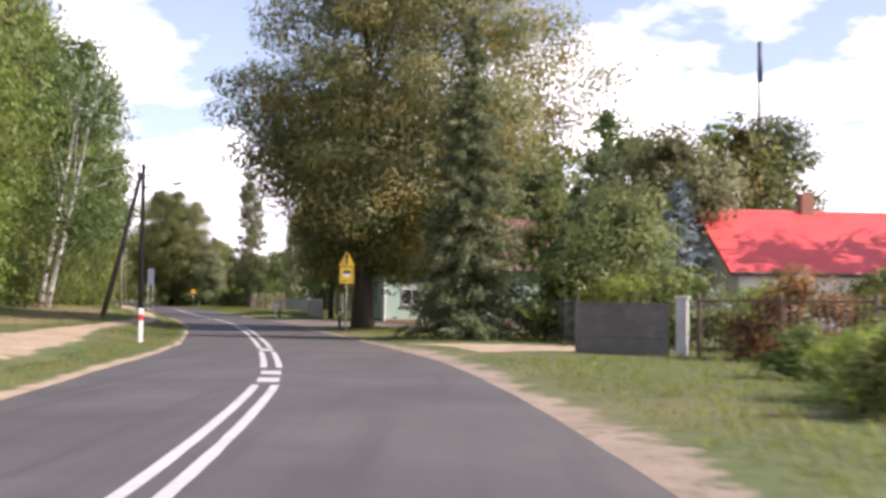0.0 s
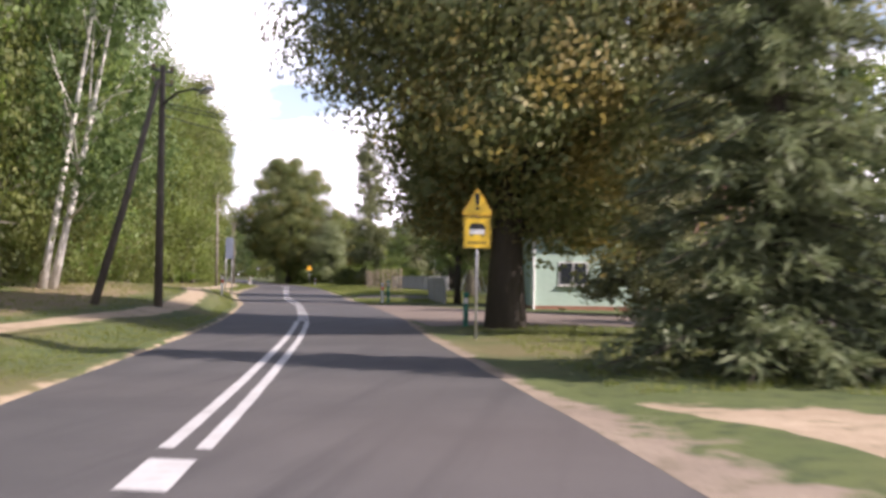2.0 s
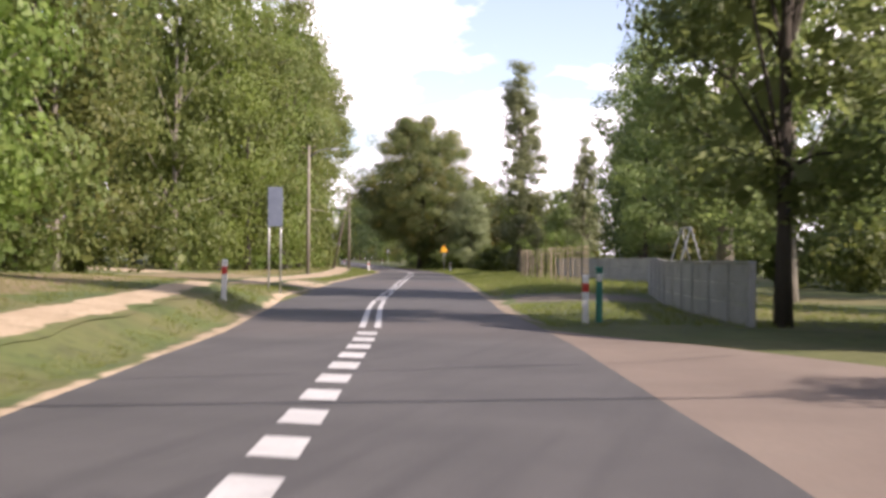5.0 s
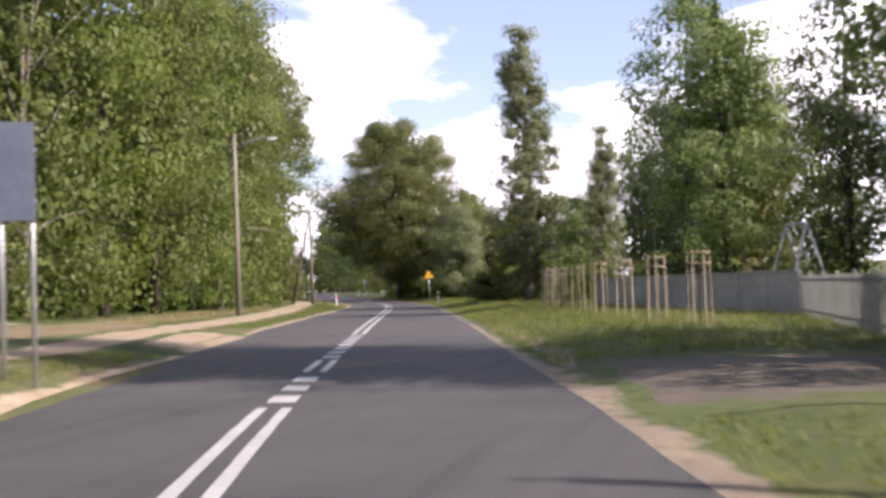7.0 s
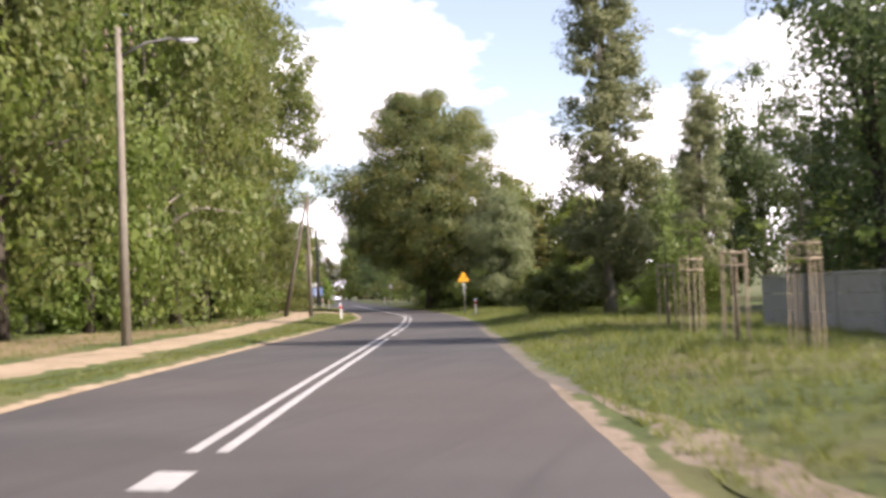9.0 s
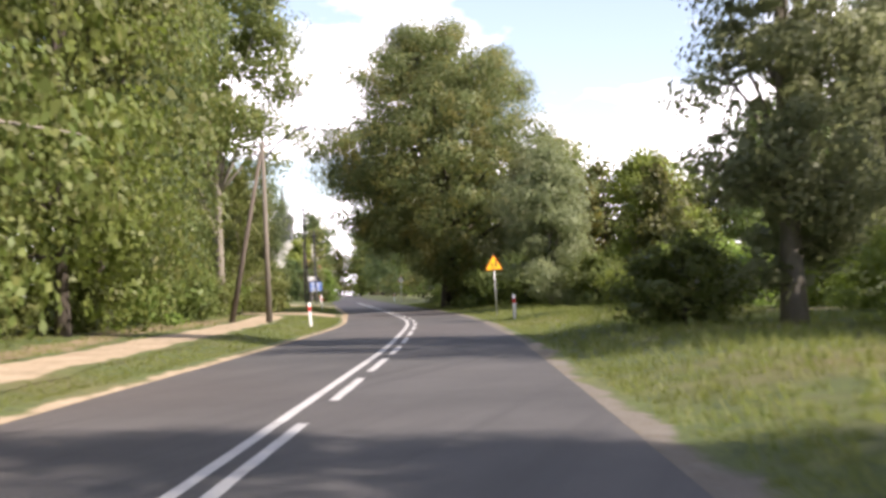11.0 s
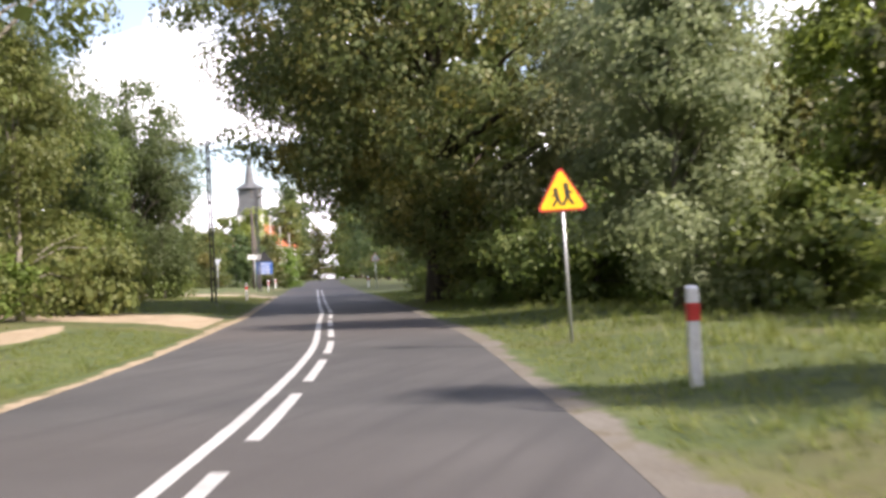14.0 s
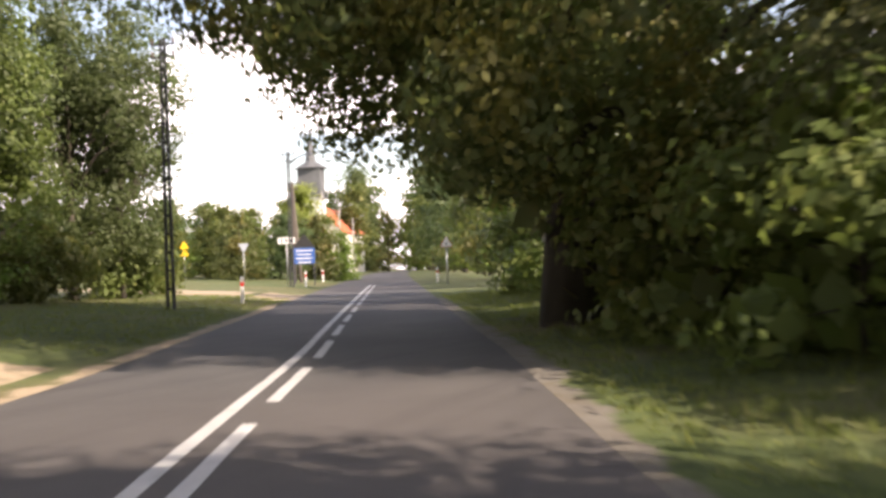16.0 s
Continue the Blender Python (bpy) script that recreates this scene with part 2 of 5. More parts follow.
BLACK = surface("black_print", (0.012, 0.012, 0.012), (0.03, 0.03, 0.03), 2, 20, 0.6, bump=0.0)
SIGN_BACK = surface("blue_grey_sign_back", (0.075, 0.095, 0.14), (0.115, 0.14, 0.19), 2, 12, 0.6, bump=0.05)
SIGN_GREY = surface("grey_sign_back", (0.26, 0.29, 0.33), (0.36, 0.39, 0.43), 2, 12, 0.5, 0.2, bump=0.05)
BLUE = surface("blue_sign_face", (0.03, 0.10, 0.34), (0.05, 0.14, 0.42), 1, 10, 0.45, bump=0.0)
TEAL = surface("teal_green_paint", (0.01, 0.15, 0.11), (0.02, 0.22, 0.16), 2, 18, 0.55, bump=0.1)
GREEN_WALL = surface("pale_green_render", (0.33, 0.46, 0.39), (0.42, 0.55, 0.47), 0.5, 14, 0.9, bump=0.2, stain=(0.36, 0.46, 0.40))
WHITE_WALL = surface("white_render", (0.66, 0.64, 0.58), (0.80, 0.78, 0.73), 0.5, 14, 0.9, bump=0.2, stain=(0.52, 0.49, 0.43))
BROWN_TILE = surface("brown_roof_tile", (0.13, 0.065, 0.045), (0.20, 0.10, 0.075), 0.8, 12, 0.8, bump=0.4)
RED_ROOF = surface("red_metal_roof", (0.52, 0.055, 0.05), (0.64, 0.09, 0.08), 0.5, 10, 0.5, bump=0.1)
RED_TILE = surface("orange_red_roof_tile", (0.40, 0.10, 0.05), (0.54, 0.16, 0.08), 0.6, 10, 0.85, bump=0.4)
SLATE = surface("grey_slate", (0.075, 0.08, 0.085), (0.14, 0.145, 0.15), 0.8, 9, 0.7, bump=0.3)
BRICK = surface("red_brown_brick", (0.22, 0.10, 0.07), (0.34, 0.17, 0.11), 1.5, 14, 0.9, bump=0.4)
GLASS = surface("dark_window_glass", (0.02, 0.025, 0.03), (0.04, 0.045, 0.05), 1, 5, 0.08, bump=0.0)
INSULATOR = surface("brown_porcelain", (0.10, 0.06, 0.04), (0.20, 0.14, 0.10), 2, 20, 0.3, bump=0.0)
WIRE = surface("wire", (0.03, 0.03, 0.035), (0.06, 0.06, 0.065), 2, 9, 0.6, bump=0.0)

LEAF_FOREST = leaf_material("forest_leaves", [(0.048, 0.086, 0.018), (0.080, 0.124, 0.029), (0.122, 0.158, 0.042), (0.185, 0.195, 0.058)])
LEAF_FRESH = leaf_material("fresh_leaves", [(0.070, 0.118, 0.022), (0.112, 0.168, 0.035), (0.172, 0.215, 0.05)])
LEAF_DARK = leaf_material("dark_leaves", [(0.046, 0.072, 0.026), (0.074, 0.108, 0.036), (0.112, 0.148, 0.052)])
LEAF_OLIVE = leaf_material("olive_autumn_leaves", [(0.062, 0.100, 0.036), (0.100, 0.140, 0.050), (0.150, 0.168, 0.064), (0.262, 0.228, 0.084)], 0.46, (0.33, 0.26, 0.10))
LEAF_MAPLE = leaf_material("maple_leaves", [(0.038, 0.067, 0.020), (0.067, 0.096, 0.029), (0.104, 0.127, 0.040), (0.166, 0.166, 0.058)], 0.46, (0.205, 0.185, 0.062))
LEAF_GREY = leaf_material("grey_green_leaves", [(0.100, 0.128, 0.053), (0.148, 0.176, 0.077), (0.208, 0.232, 0.112)], 0.5)
LEAF_LIME = leaf_material("yellow_green_leaves", [(0.122, 0.178, 0.034), (0.185, 0.256, 0.050), (0.255, 0.325, 0.078)])
LEAF_POPLAR = leaf_material("poplar_leaves", [(0.085, 0.125, 0.035), (0.135, 0.18, 0.055), (0.20, 0.24, 0.085)])
LEAF_BIRCH = leaf_material("birch_leaves", [(0.05, 0.085, 0.024), (0.08, 0.122, 0.036), (0.125, 0.162, 0.052)], 0.35)
NEEDLES = leaf_material("spruce_needles", [(0.045, 0.082, 0.036), (0.078, 0.125, 0.050), (0.12, 0.172, 0.066)], 0.22)
NEEDLES_LIGHT = leaf_material("light_conifer_needles", [(0.075, 0.105, 0.046), (0.115, 0.15, 0.066), (0.165, 0.19, 0.085)], 0.34)
NEEDLES_BLUE = leaf_material("blue_spruce_needles", [(0.084, 0.140, 0.119), (0.140, 0.210, 0.182), (0.210, 0.280, 0.252)], 0.12)
LEAF_RUST = leaf_material("rusty_shrub_leaves", [(0.10, 0.055, 0.025), (0.17, 0.10, 0.04), (0.22, 0.16, 0.06)])
GRASS_BLADE = leaf_material("grass_blades", [(0.070, 0.118, 0.020), (0.106, 0.156, 0.028), (0.152, 0.182, 0.042), (0.24, 0.220, 0.09)], 0.5)

# ---- the line of the road and the lie of the land ----
LINE = [(-80, -3.2), (-20, -1.7), (0, -1.6), (15.6, -2.13), (27.2, -3.33), (32, -4.3), (36.1, -5.07), (42.1, -6.37), (53.2, -8.92), (57, -9.85), (60.1, -10.65),
        (64.3, -11.7), (70.2, -13.32), (76.2, -15.13), (83.1, -17.1), (93.4, -20.6), (98.7, -22.25), (108.9, -25.25), (116.9, -27.55), (125.3, -30.05), (145.5, -35.85),
        (150.0, -37.15), (155.0, -38.6), (158.1, -39.45), (163.2, -41.05), (169.3, -43.0), (177.6, -45.65), (185.7, -48.6), (188.3, -49.6), (195.9, -52.9), (200.7, -55.0), (205.8, -57.03), (211.8, -59.8),
        (240, -72.3), (271, -86.0), (320, -107.5), (400, -141.0), (520, -190.0), (900, -345.0)]
GRID = np.arange(-80.0, 900.1, 1.0)
_raw = np.interp(GRID, [p[0] for p in LINE], [p[1] for p in LINE])
_ker = np.exp(-0.5 * (np.arange(-12, 13) / 3.2) ** 2)
AXIS = np.convolve(np.pad(_raw, 12, mode="reflect", reflect_type="odd"), _ker / _ker.sum(), mode="valid")
SLOPE = np.gradient(AXIS)


def axis(y):
    return np.interp(y, GRID, AXIS)


def lean(y):
    """How much wider than square a cut along x runs across the road."""
    return np.sqrt(1 + np.interp(y, GRID, SLOPE) ** 2)


def road_z(y):
    return np.interp(y, [-1000, 190, 215, 370, 2000], [0.0, 0.0, 0.1, 1.0, 2.5])


OFFS = [-900, -250, -100, -45, -22, -14, -9, -7, -5.2, -4.4, -3.7, -2.6, -2.4, 2.4, 2.6, 4.0, 5.2, 7, 9, 14, 22, 45, 100, 250, 900]
RISE = [26.0, 9.0, 2.6, 1.3, 0.85, 0.6, 0.36, 0.28, 0.2, 0.1, 0.0, 0.0, -0.05, -0.05, 0.0, 0.0, 0.06, 0.08, 0.06, 0.02, 0.0, 0.2, 0.8, 6.0, 16.0]


def edge_right(y):
    return float(np.interp(y, [-80, 27, 34, 40, 46, 55, 93, 99, 124, 146, 160, 170, 182, 192, 900], [3.65, 3.7, 3.8, 3.6, 3.35, 3.12, 3.45, 3.68, 3.75, 3.5, 3.33, 3.15, 2.94, 3.06, 3.05]))


def edge_left(y):
    return -float(np.interp(y, [-80, 28, 34, 41, 60, 75, 92, 99, 106, 124, 150, 162, 175, 190, 202, 900], [3.25, 3.25, 2.8, 2.35, 2.38, 2.52, 2.9, 3.3, 3.5, 3.85, 3.7, 3.55, 3.2, 3.15, 2.9, 2.85]))


def bank(y):
    """How far the verge right of the road stands above the asphalt."""
    return np.interp(y, [96, 112, 138, 178, 200, 220], [0.0, 0.2, 0.2, 0.16, 0.12, 0.0])


def bank_left(y):
    """How far the verge left of the road rises above its usual slope."""
    return np.interp(y, [56, 68, 78, 98, 108], [0.0, 0.14, 0.33, 0.33, 0.0])


def land(x, y):
    """Height of the ground."""
    off = (x - axis(y)) / lean(y)
    return road_z(y) + np.interp(off, OFFS, RISE) + bank(y) * np.interp(off, [3.9, 6.2], [0.0, 1.0]) + bank_left(y) * np.interp(off, [-3.9, -3.0], [1.0, 0.0])


def spot(y, off):
    """The place beside the road at y, off metres to the right of its middle."""
    x = float(axis(y) + off * lean(y))
    return x, float(y), float(land(x, y))


# ---- mesh helpers ----
def mesh_from(name, verts, faces, mat, smooth=False):
    me = bpy.data.meshes.new(name)
    me.from_pydata([tuple(v) for v in verts], [], faces)
    me.materials.append(mat)
    if smooth:
        me.polygons.foreach_set("use_smooth", [True] * len(me.polygons))
    me.update()
    return me


def quads_from(name, verts, mat):
    """A mesh of separate faces out of an array of faces x corners x 3."""
    n, k = verts.shape[:2]
    me = bpy.data.meshes.new(name)
    me.vertices.add(k * n)
    me.vertices.foreach_set("co", verts.reshape(-1).astype(np.float32))
    me.loops.add(k * n)
    me.loops.foreach_set("vertex_index", np.arange(k * n, dtype=np.int32))
    me.polygons.add(n)
    me.polygons.foreach_set("loop_start", np.arange(0, k * n, k, dtype=np.int32))
    me.polygons.foreach_set("loop_total", np.full(n, k, dtype=np.int32))
    me.materials.append(mat)
    me.update(calc_edges=True)
    me.validate()
    return me


def child(name, me, parent, label="", m=None):
    ob = new(name, me)
    ob.parent = parent
    if m is not None:
        ob.matrix_basis = m
    return tagged(ob, label)


def part(name, bm, mat, parent, label="", smooth=False):
    me = bpy.data.meshes.new(name)
    bm.to_mesh(me)
    bm.free()
    me.materials.append(mat)
    if smooth:
        me.polygons.foreach_set("use_smooth", [True] * len(me.polygons))
    return child(name, me, parent, label)


def box(size, at=(0, 0, 0), bevel=0.0, rot=None):
    bm = bmesh.new()
    bmesh.ops.create_cube(bm, size=1.0)
    bmesh.ops.scale(bm, vec=size, verts=bm.verts)
    if bevel:
        bmesh.ops.bevel(bm, geom=list(bm.edges), offset=bevel, segments=2, affect="EDGES", profile=0.6)
    if rot is not None:
        bmesh.ops.transform(bm, matrix=rot, verts=bm.verts)
    bmesh.ops.translate(bm, vec=at, verts=bm.verts)
    return bm


def rod(points, radii, sides=8):
    """A tapered round bar along a line of points."""
    bm = bmesh.new()
    pts = [Vector(p) for p in points]
    rings = []
    for i, p in enumerate(pts):
        d = (pts[min(i + 1, len(pts) - 1)] - pts[max(i - 1, 0)]).normalized()
        a = d.orthogonal().normalized() if abs(d.z) < 0.9 else Vector((1, 0, 0)).cross(d).normalized()
        b = d.cross(a)
        r = radii[i] if isinstance(radii, (list, tuple)) else radii
        rings.append([bm.verts.new(p + r * (math.cos(2 * math.pi * k / sides) * a + math.sin(2 * math.pi * k / sides) * b)) for k in range(sides)])
    for r0, r1 in zip(rings, rings[1:]):
        for k in range(sides):
            bm.faces.new((r0[k], r0[(k + 1) % sides], r1[(k + 1) % sides], r1[k]))
    bm.faces.new(rings[0][::-1])
    bm.faces.new(rings[-1])
    return bm


def prism(outline, depth, at=(0, 0, 0)):
    """A flat plate: an outline in x and z, depth along y from 0 to depth."""
    bm = bmesh.new()
    front = [bm.verts.new((x + at[0], at[1], z + at[2])) for x, z in outline]
    back = [bm.verts.new((x + at[0], at[1] + depth, z + at[2])) for x, z in outline]
    bm.faces.new(front)
    bm.faces.new(back[::-1])
    n = len(outline)
    for k in range(n):
        bm.faces.new((front[k], back[k], back[(k + 1) % n], front[(k + 1) % n]))
    bmesh.ops.recalc_face_normals(bm, faces=bm.faces)
    return bm


def joined(*bms):
    out = bms[0]
    for b in bms[1:]:
        me = bpy.data.meshes.new("joint")
        b.to_mesh(me)
        out.from_mesh(me)
        b.free()
        bpy.data.meshes.remove(me)
    return out


def thing(name, at, turn=0.0, label="", category="", group=""):
    ob = new(name)
    ob.matrix_basis = pose(*at, 0, 0, turn)
    return tagged(ob, label, category, group)


def facing(y):
    """The turn by which a thing looks back along the road."""
    return math.degrees(math.atan(-float(np.interp(y, GRID, SLOPE))))


# ---- ground, road and its markings ----
def sheet(name, ys, offs_of, lift, mat, thick=0.0):
    """A sheet along the road: at each y a row of offsets, laid on the land."""
    verts, faces = [], []
    for y in ys:
        for o in offs_of(y):
            x = float(axis(y) + o * lean(y))
            verts.append((x, y, float(land(x, y)) + lift if lift is not None else float(road_z(y)) + 0.012))
    n = len(offs_of(ys[0]))
    for i in range(len(ys) - 1):
        for k in range(n - 1):
            a = i * n + k
            faces.append((a, a + 1, a + n + 1, a + n))
    return new(name, mesh_from(name, verts, faces, mat, True))


GROUND_YS = [float(v) for v in np.r_[np.arange(-80, -20, 4.0), np.arange(-20, 240, 1.0), np.arange(240, 300, 4.0), np.arange(300, 900.1, 20.0)]]
OFFS_FINE = sorted(set(OFFS) | {-3.0, -3.3, -3.9, -4.8, -30, -18, -11.5, -8, -6, 6, 8, 11.5, 18, 30, 70, -70, 160, -160, 400, -400, 600, -600})
tagged(sheet("ground", GROUND_YS, lambda y: OFFS_FINE, 0.0, GROUND), "grassy ground with dry patches beside the road", "ground", kind="structure")


def ragged(y, seed, amount):
    return amount * noise.noise(Vector((y * 0.45, seed * 7.3, 0.0))) + 0.5 * amount * noise.noise(Vector((y * 1.7, seed * 3.1, 4.0)))


ROAD_YS = [float(v) for v in np.r_[np.arange(-80, 260, 0.5), np.arange(260, 900.1, 10.0)]]
HALF = [-1.0, -0.66, -0.33, 0.0, 0.33, 0.66, 1.0]
tagged(sheet("road", ROAD_YS, lambda y: [(h * edge_right(y) if h > 0 else -h * edge_left(y)) + (ragged(y, 1 if h > 0 else 2, 0.035) if abs(h) == 1 else 0) for h in HALF], None, ASPHALT),
       "worn grey asphalt two-lane road with ragged edges", "road", kind="structure")


def rimmed(ob, values):
    """Tells the material how near the rim each vertex lies."""
    at = ob.data.attributes.new("rim", "FLOAT", "POINT")
    at.data.foreach_set("value", values)
    return ob


def strip(name, y0, y1, left, right, mat, label, lift=0.016, seed=1.0, rag=0.25, step=0.6, taper=4.0, road_side=0):
    """A strip of sand on the ground; left and right are offsets, or functions of y. road_side: the side that meets the asphalt cleanly."""
    ys = [float(v) for v in np.arange(y0, y1 + 1e-6, step)]
    cuts = (0.0, 0.12, 0.25, 0.42, 0.58, 0.75, 0.88, 1.0)
    rim = [max(0.0, 1 - 4 * c) if road_side >= 0 and c < 0.5 else max(0.0, 4 * c - 3) if road_side <= 0 and c > 0.5 else 0.0 for c in cuts]
    if road_side:
        rim = [c ** 1.5 if road_side < 0 else (1 - c) ** 1.5 for c in cuts]

    def offs(y):
        a = left(y) if callable(left) else left
        b = right(y) if callable(right) else right
        t = min(1.0, (y - y0) / taper, (y1 - y) / taper)
        mid, half = (a + b) / 2, max((b - a) / 2 * math.sqrt(max(t, 0.0)), 0.01)
        a2 = mid - half + ragged(y, seed, 0.02 if road_side < 0 else rag) * t
        b2 = mid + half + ragged(y, seed + 5, 0.02 if road_side > 0 else rag) * t
        return [a2 + (b2 - a2) * c for c in cuts]

    ob = sheet(name, ys, offs, lift, mat)
    return tagged(rimmed(ob, rim * len(ys)), label, "path", kind="structure")


def path_mid(y):
    return float(np.interp(y, [-40, 20, 31, 45, 54, 62, 67, 78, 90, 98, 117, 130, 145, 165, 195], [-7.4, -6.5, -6.1, -6.0, -5.6, -4.7, -4.25, -4.4, -5.0, -5.7, -6.6, -5.9, -6.0, -6.9, -7.5]))


strip("sand_path", -40, 196, lambda y: path_mid(y) - float(np.interp(y, [34, 50, 98, 108], [2.0, 0.9, 0.9, 1.35])), lambda y: path_mid(y) + float(np.interp(y, [34, 50, 98, 108], [1.9, 0.6, 0.45, 1.2])), SAND, "trodden pale sand footpath beside the road", seed=2.0, lift=0.022)
strip("sand_shoulder", -60, 230, lambda y: edge_left(y) - float(np.interp(y, [20, 45, 190, 200], [0.75, 0.45, 0.45, 0.75])), lambda y: edge_left(y) + 0.1, SAND, "narrow pale sandy edge of the road", seed=3.0, rag=0.16, lift=0.017, road_side=1)
strip("sand_shoulder", -12, 66, lambda y: edge_right(y) - 0.1, lambda y: edge_right(y) + float(np.interp(y, [-60, 10, 25, 33, 41, 44, 50, 66], [1.1, 1.1, 0.95, 1.35, 1.5, 0.5, 0.4, 0.4])), SHOULDER,
      "narrow sandy road shoulder strewn with leaves", seed=4.0, rag=0.3, lift=0.0135, step=0.3, road_side=-1)
strip("sand_shoulder", 88, 128, lambda y: edge_right(y) - 0.1, lambda y: edge_right(y) + float(np.interp(y, [88, 104, 108, 128], [0.6, 0.8, 0.3, 0.35])), SHOULDER,
      "narrow sandy edge of the road", seed=5.0, rag=0.3, lift=0.0135, road_side=-1)
strip("sand_shoulder", 104, 125, lambda y: edge_right(y) + float(np.interp(y, [104, 112, 125], [0.1, 0.4, 0.2])), lambda y: edge_right(y) + float(np.interp(y, [104, 112, 118, 125], [0.8, 0.95, 0.8, 0.4])), SHOULDER,
      "bare brownish sand worn into the verge", seed=5.2, rag=0.35, lift=0.014, step=0.3)
strip("grit_shoulder", 124, 232, lambda y: edge_right(y) - 0.1, lambda y: edge_right(y) + 0.55 + 0.12 * math.sin(y * 0.37), GRIT,
      "thin edge of grey grit along the asphalt", seed=5.5, rag=0.3, lift=0.0145, road_side=-1)
strip("dry_verge", 46, 190, lambda y: float(np.interp(y, [60, 130, 150, 190], [-13.0, -12.5, -10.5, -10.5])) + 0.8 * math.sin(y * 0.21), lambda y: path_mid(y) - 1.1 + 0.3 * math.sin(y * 0.33), LITTER, "dry straw-coloured verge with leaf litter below the trees", lift=0.012, seed=14.0, rag=0.9)


def patch(name, corners, mat, label, lift=0.008, seed=1.0, cells=26, rag=0.5, open_side=False):
    """A side track or yard: a four-cornered patch on the ground with an uneven outline."""
    a, b, c, d = [Vector(p) for p in corners]
    verts, faces = [], []
    for i in range(cells + 1):
        u = i / cells
        for k in range(cells + 1):
            v = k / cells
            p = a.lerp(b, u).lerp(d.lerp(c, u), v)
            edge = (4 * max(abs(u - 0.5), v - 0.5) - 1) * min(1.0, v * 5)
            if edge > 0:
                p = p + Vector((ragged(p.y * 1.3 + p.x, seed, rag), ragged(p.x * 1.3 - p.y, seed + 2, rag))) * edge
            verts.append((p.x, p.y, float(land(p.x, p.y)) + lift))
    n = cells + 1
    for i in range(cells):
        for k in range(cells):
            q = i * n + k
            faces.append((q, q + 1, q + n + 1, q + n))
    ob = new(name, mesh_from(name, verts, faces, mat, True))
    rim = [max(0.0, 4 * max(abs(i / cells - 0.5) * (1.0 if i * 2 > cells or not open_side else 0.0), k / cells - 0.5) - 1.25) for i in range(n) for k in range(n)]
    return tagged(rimmed(ob, [r / 0.75 for r in rim]), label, "path", kind="structure")


def by(y, off):
    x = float(axis(y) + off * lean(y))
    return (x, y)


patch("sand_driveway", [by(34.5, 2.9), by(44.0, 2.9), (5.0, 42.0), (5.0, 38.6)], SAND, "pale sand driveway leading to a garden gate", seed=6.0)
patch("paved_yard", [by(61.6, 2.8), by(87.5, 2.8), (-6.0, 75.0), (-5.2, 63.0)], PAVING, "reddish paved yard entrance beside the road", seed=7.0, rag=0.1)
patch("paved_yard", [(-6.2, 62.6), (-6.4, 74.6), (12.0, 73.6), (12.0, 62.0)], PAVING, "reddish paved yard before the pale green building", lift=0.014, seed=8.0, rag=0.2)
patch("brown_patch", [by(97.4, 2.8), by(105.2, 2.8), by(104.4, 9.4), by(98.6, 9.4)], EARTH, "brown patch of ground across the verge", seed=12.0, lift=0.01)
patch("sand_track", [by(109, -2.7), by(120, -2.7), by(128, -24), by(121, -24)], SAND, "pale sand track leaving the road", seed=9.0, lift=0.01)
patch("sand_track", [by(196, -2.7), by(206, -2.7), by(206, -14), by(199, -14)], SAND, "bare sandy side track under trees", seed=10.0, lift=0.01)
patch("sand_track", [by(232, -2.7), by(243, -2.7), by(247, -30), by(242, -30)], SAND, "pale side road joining the road", seed=11.0, lift=0.01)


def mark(y0, y1, off, width, seed):
    """One painted line on the asphalt, with slightly worn ends and edges."""
    ys = [float(v) for v in np.linspace(y0, y1, max(3, int((y1 - y0) / 0.5) + 1))]
    verts, faces = [], []
    for y in ys:
        for s in (-1, 1):
            o = off + s * (width / 2 + 0.012 * noise.noise(Vector((y * 2.3, seed, s))))
            verts.append((float(axis(y) + o * lean(y)), y, float(road_z(y)) + 0.017))
    faces = [(2 * i, 2 * i + 1, 2 * i + 3, 2 * i + 2) for i in range(len(ys) - 1)]
    return mesh_from("road_line", verts, faces, PAINT)


LINES = []
for a, b in ((-60, 25.5), (30.0, 36.6), (38.9, 63.4), (85.0, 98.7), (104.2, 107.2), (119.0, 144.6)):
    LINES += [(a, b, -0.15, 0.13), (a, b, 0.15, 0.13)]
for a, b, n in ((26.1, 29.8, 2), (37.2, 38.7, 1), (63.85, 84.45, 14), (99.3, 103.8, 3), (107.8, 118.6, 7)):
    for k in range(n):
        s = a + (b - a) * k / n
        LINES.append((s, s + (b - a) / n * (0.56 if n > 1 else 0.8), 0.0, 0.36))
LINES.append((144.63, 262.0, -0.15, 0.14))
for k in range(23):
    LINES.append((147.0 + 4.95 * k, 150.5 + 4.95 * k, 0.17, 0.14))
for i, (a, b, o, w) in enumerate(LINES):
    tagged(new("road_line", mark(a, b, o, w, i * 1.7)), "worn white centre line painted on the asphalt", "road marking", "centre line markings", "structure")


# ---- trees ----
RNG = np.random.default_rng(7)


def unit(v):
    return v / np.maximum(np.linalg.norm(v, axis=-1, keepdims=True), 1e-6)


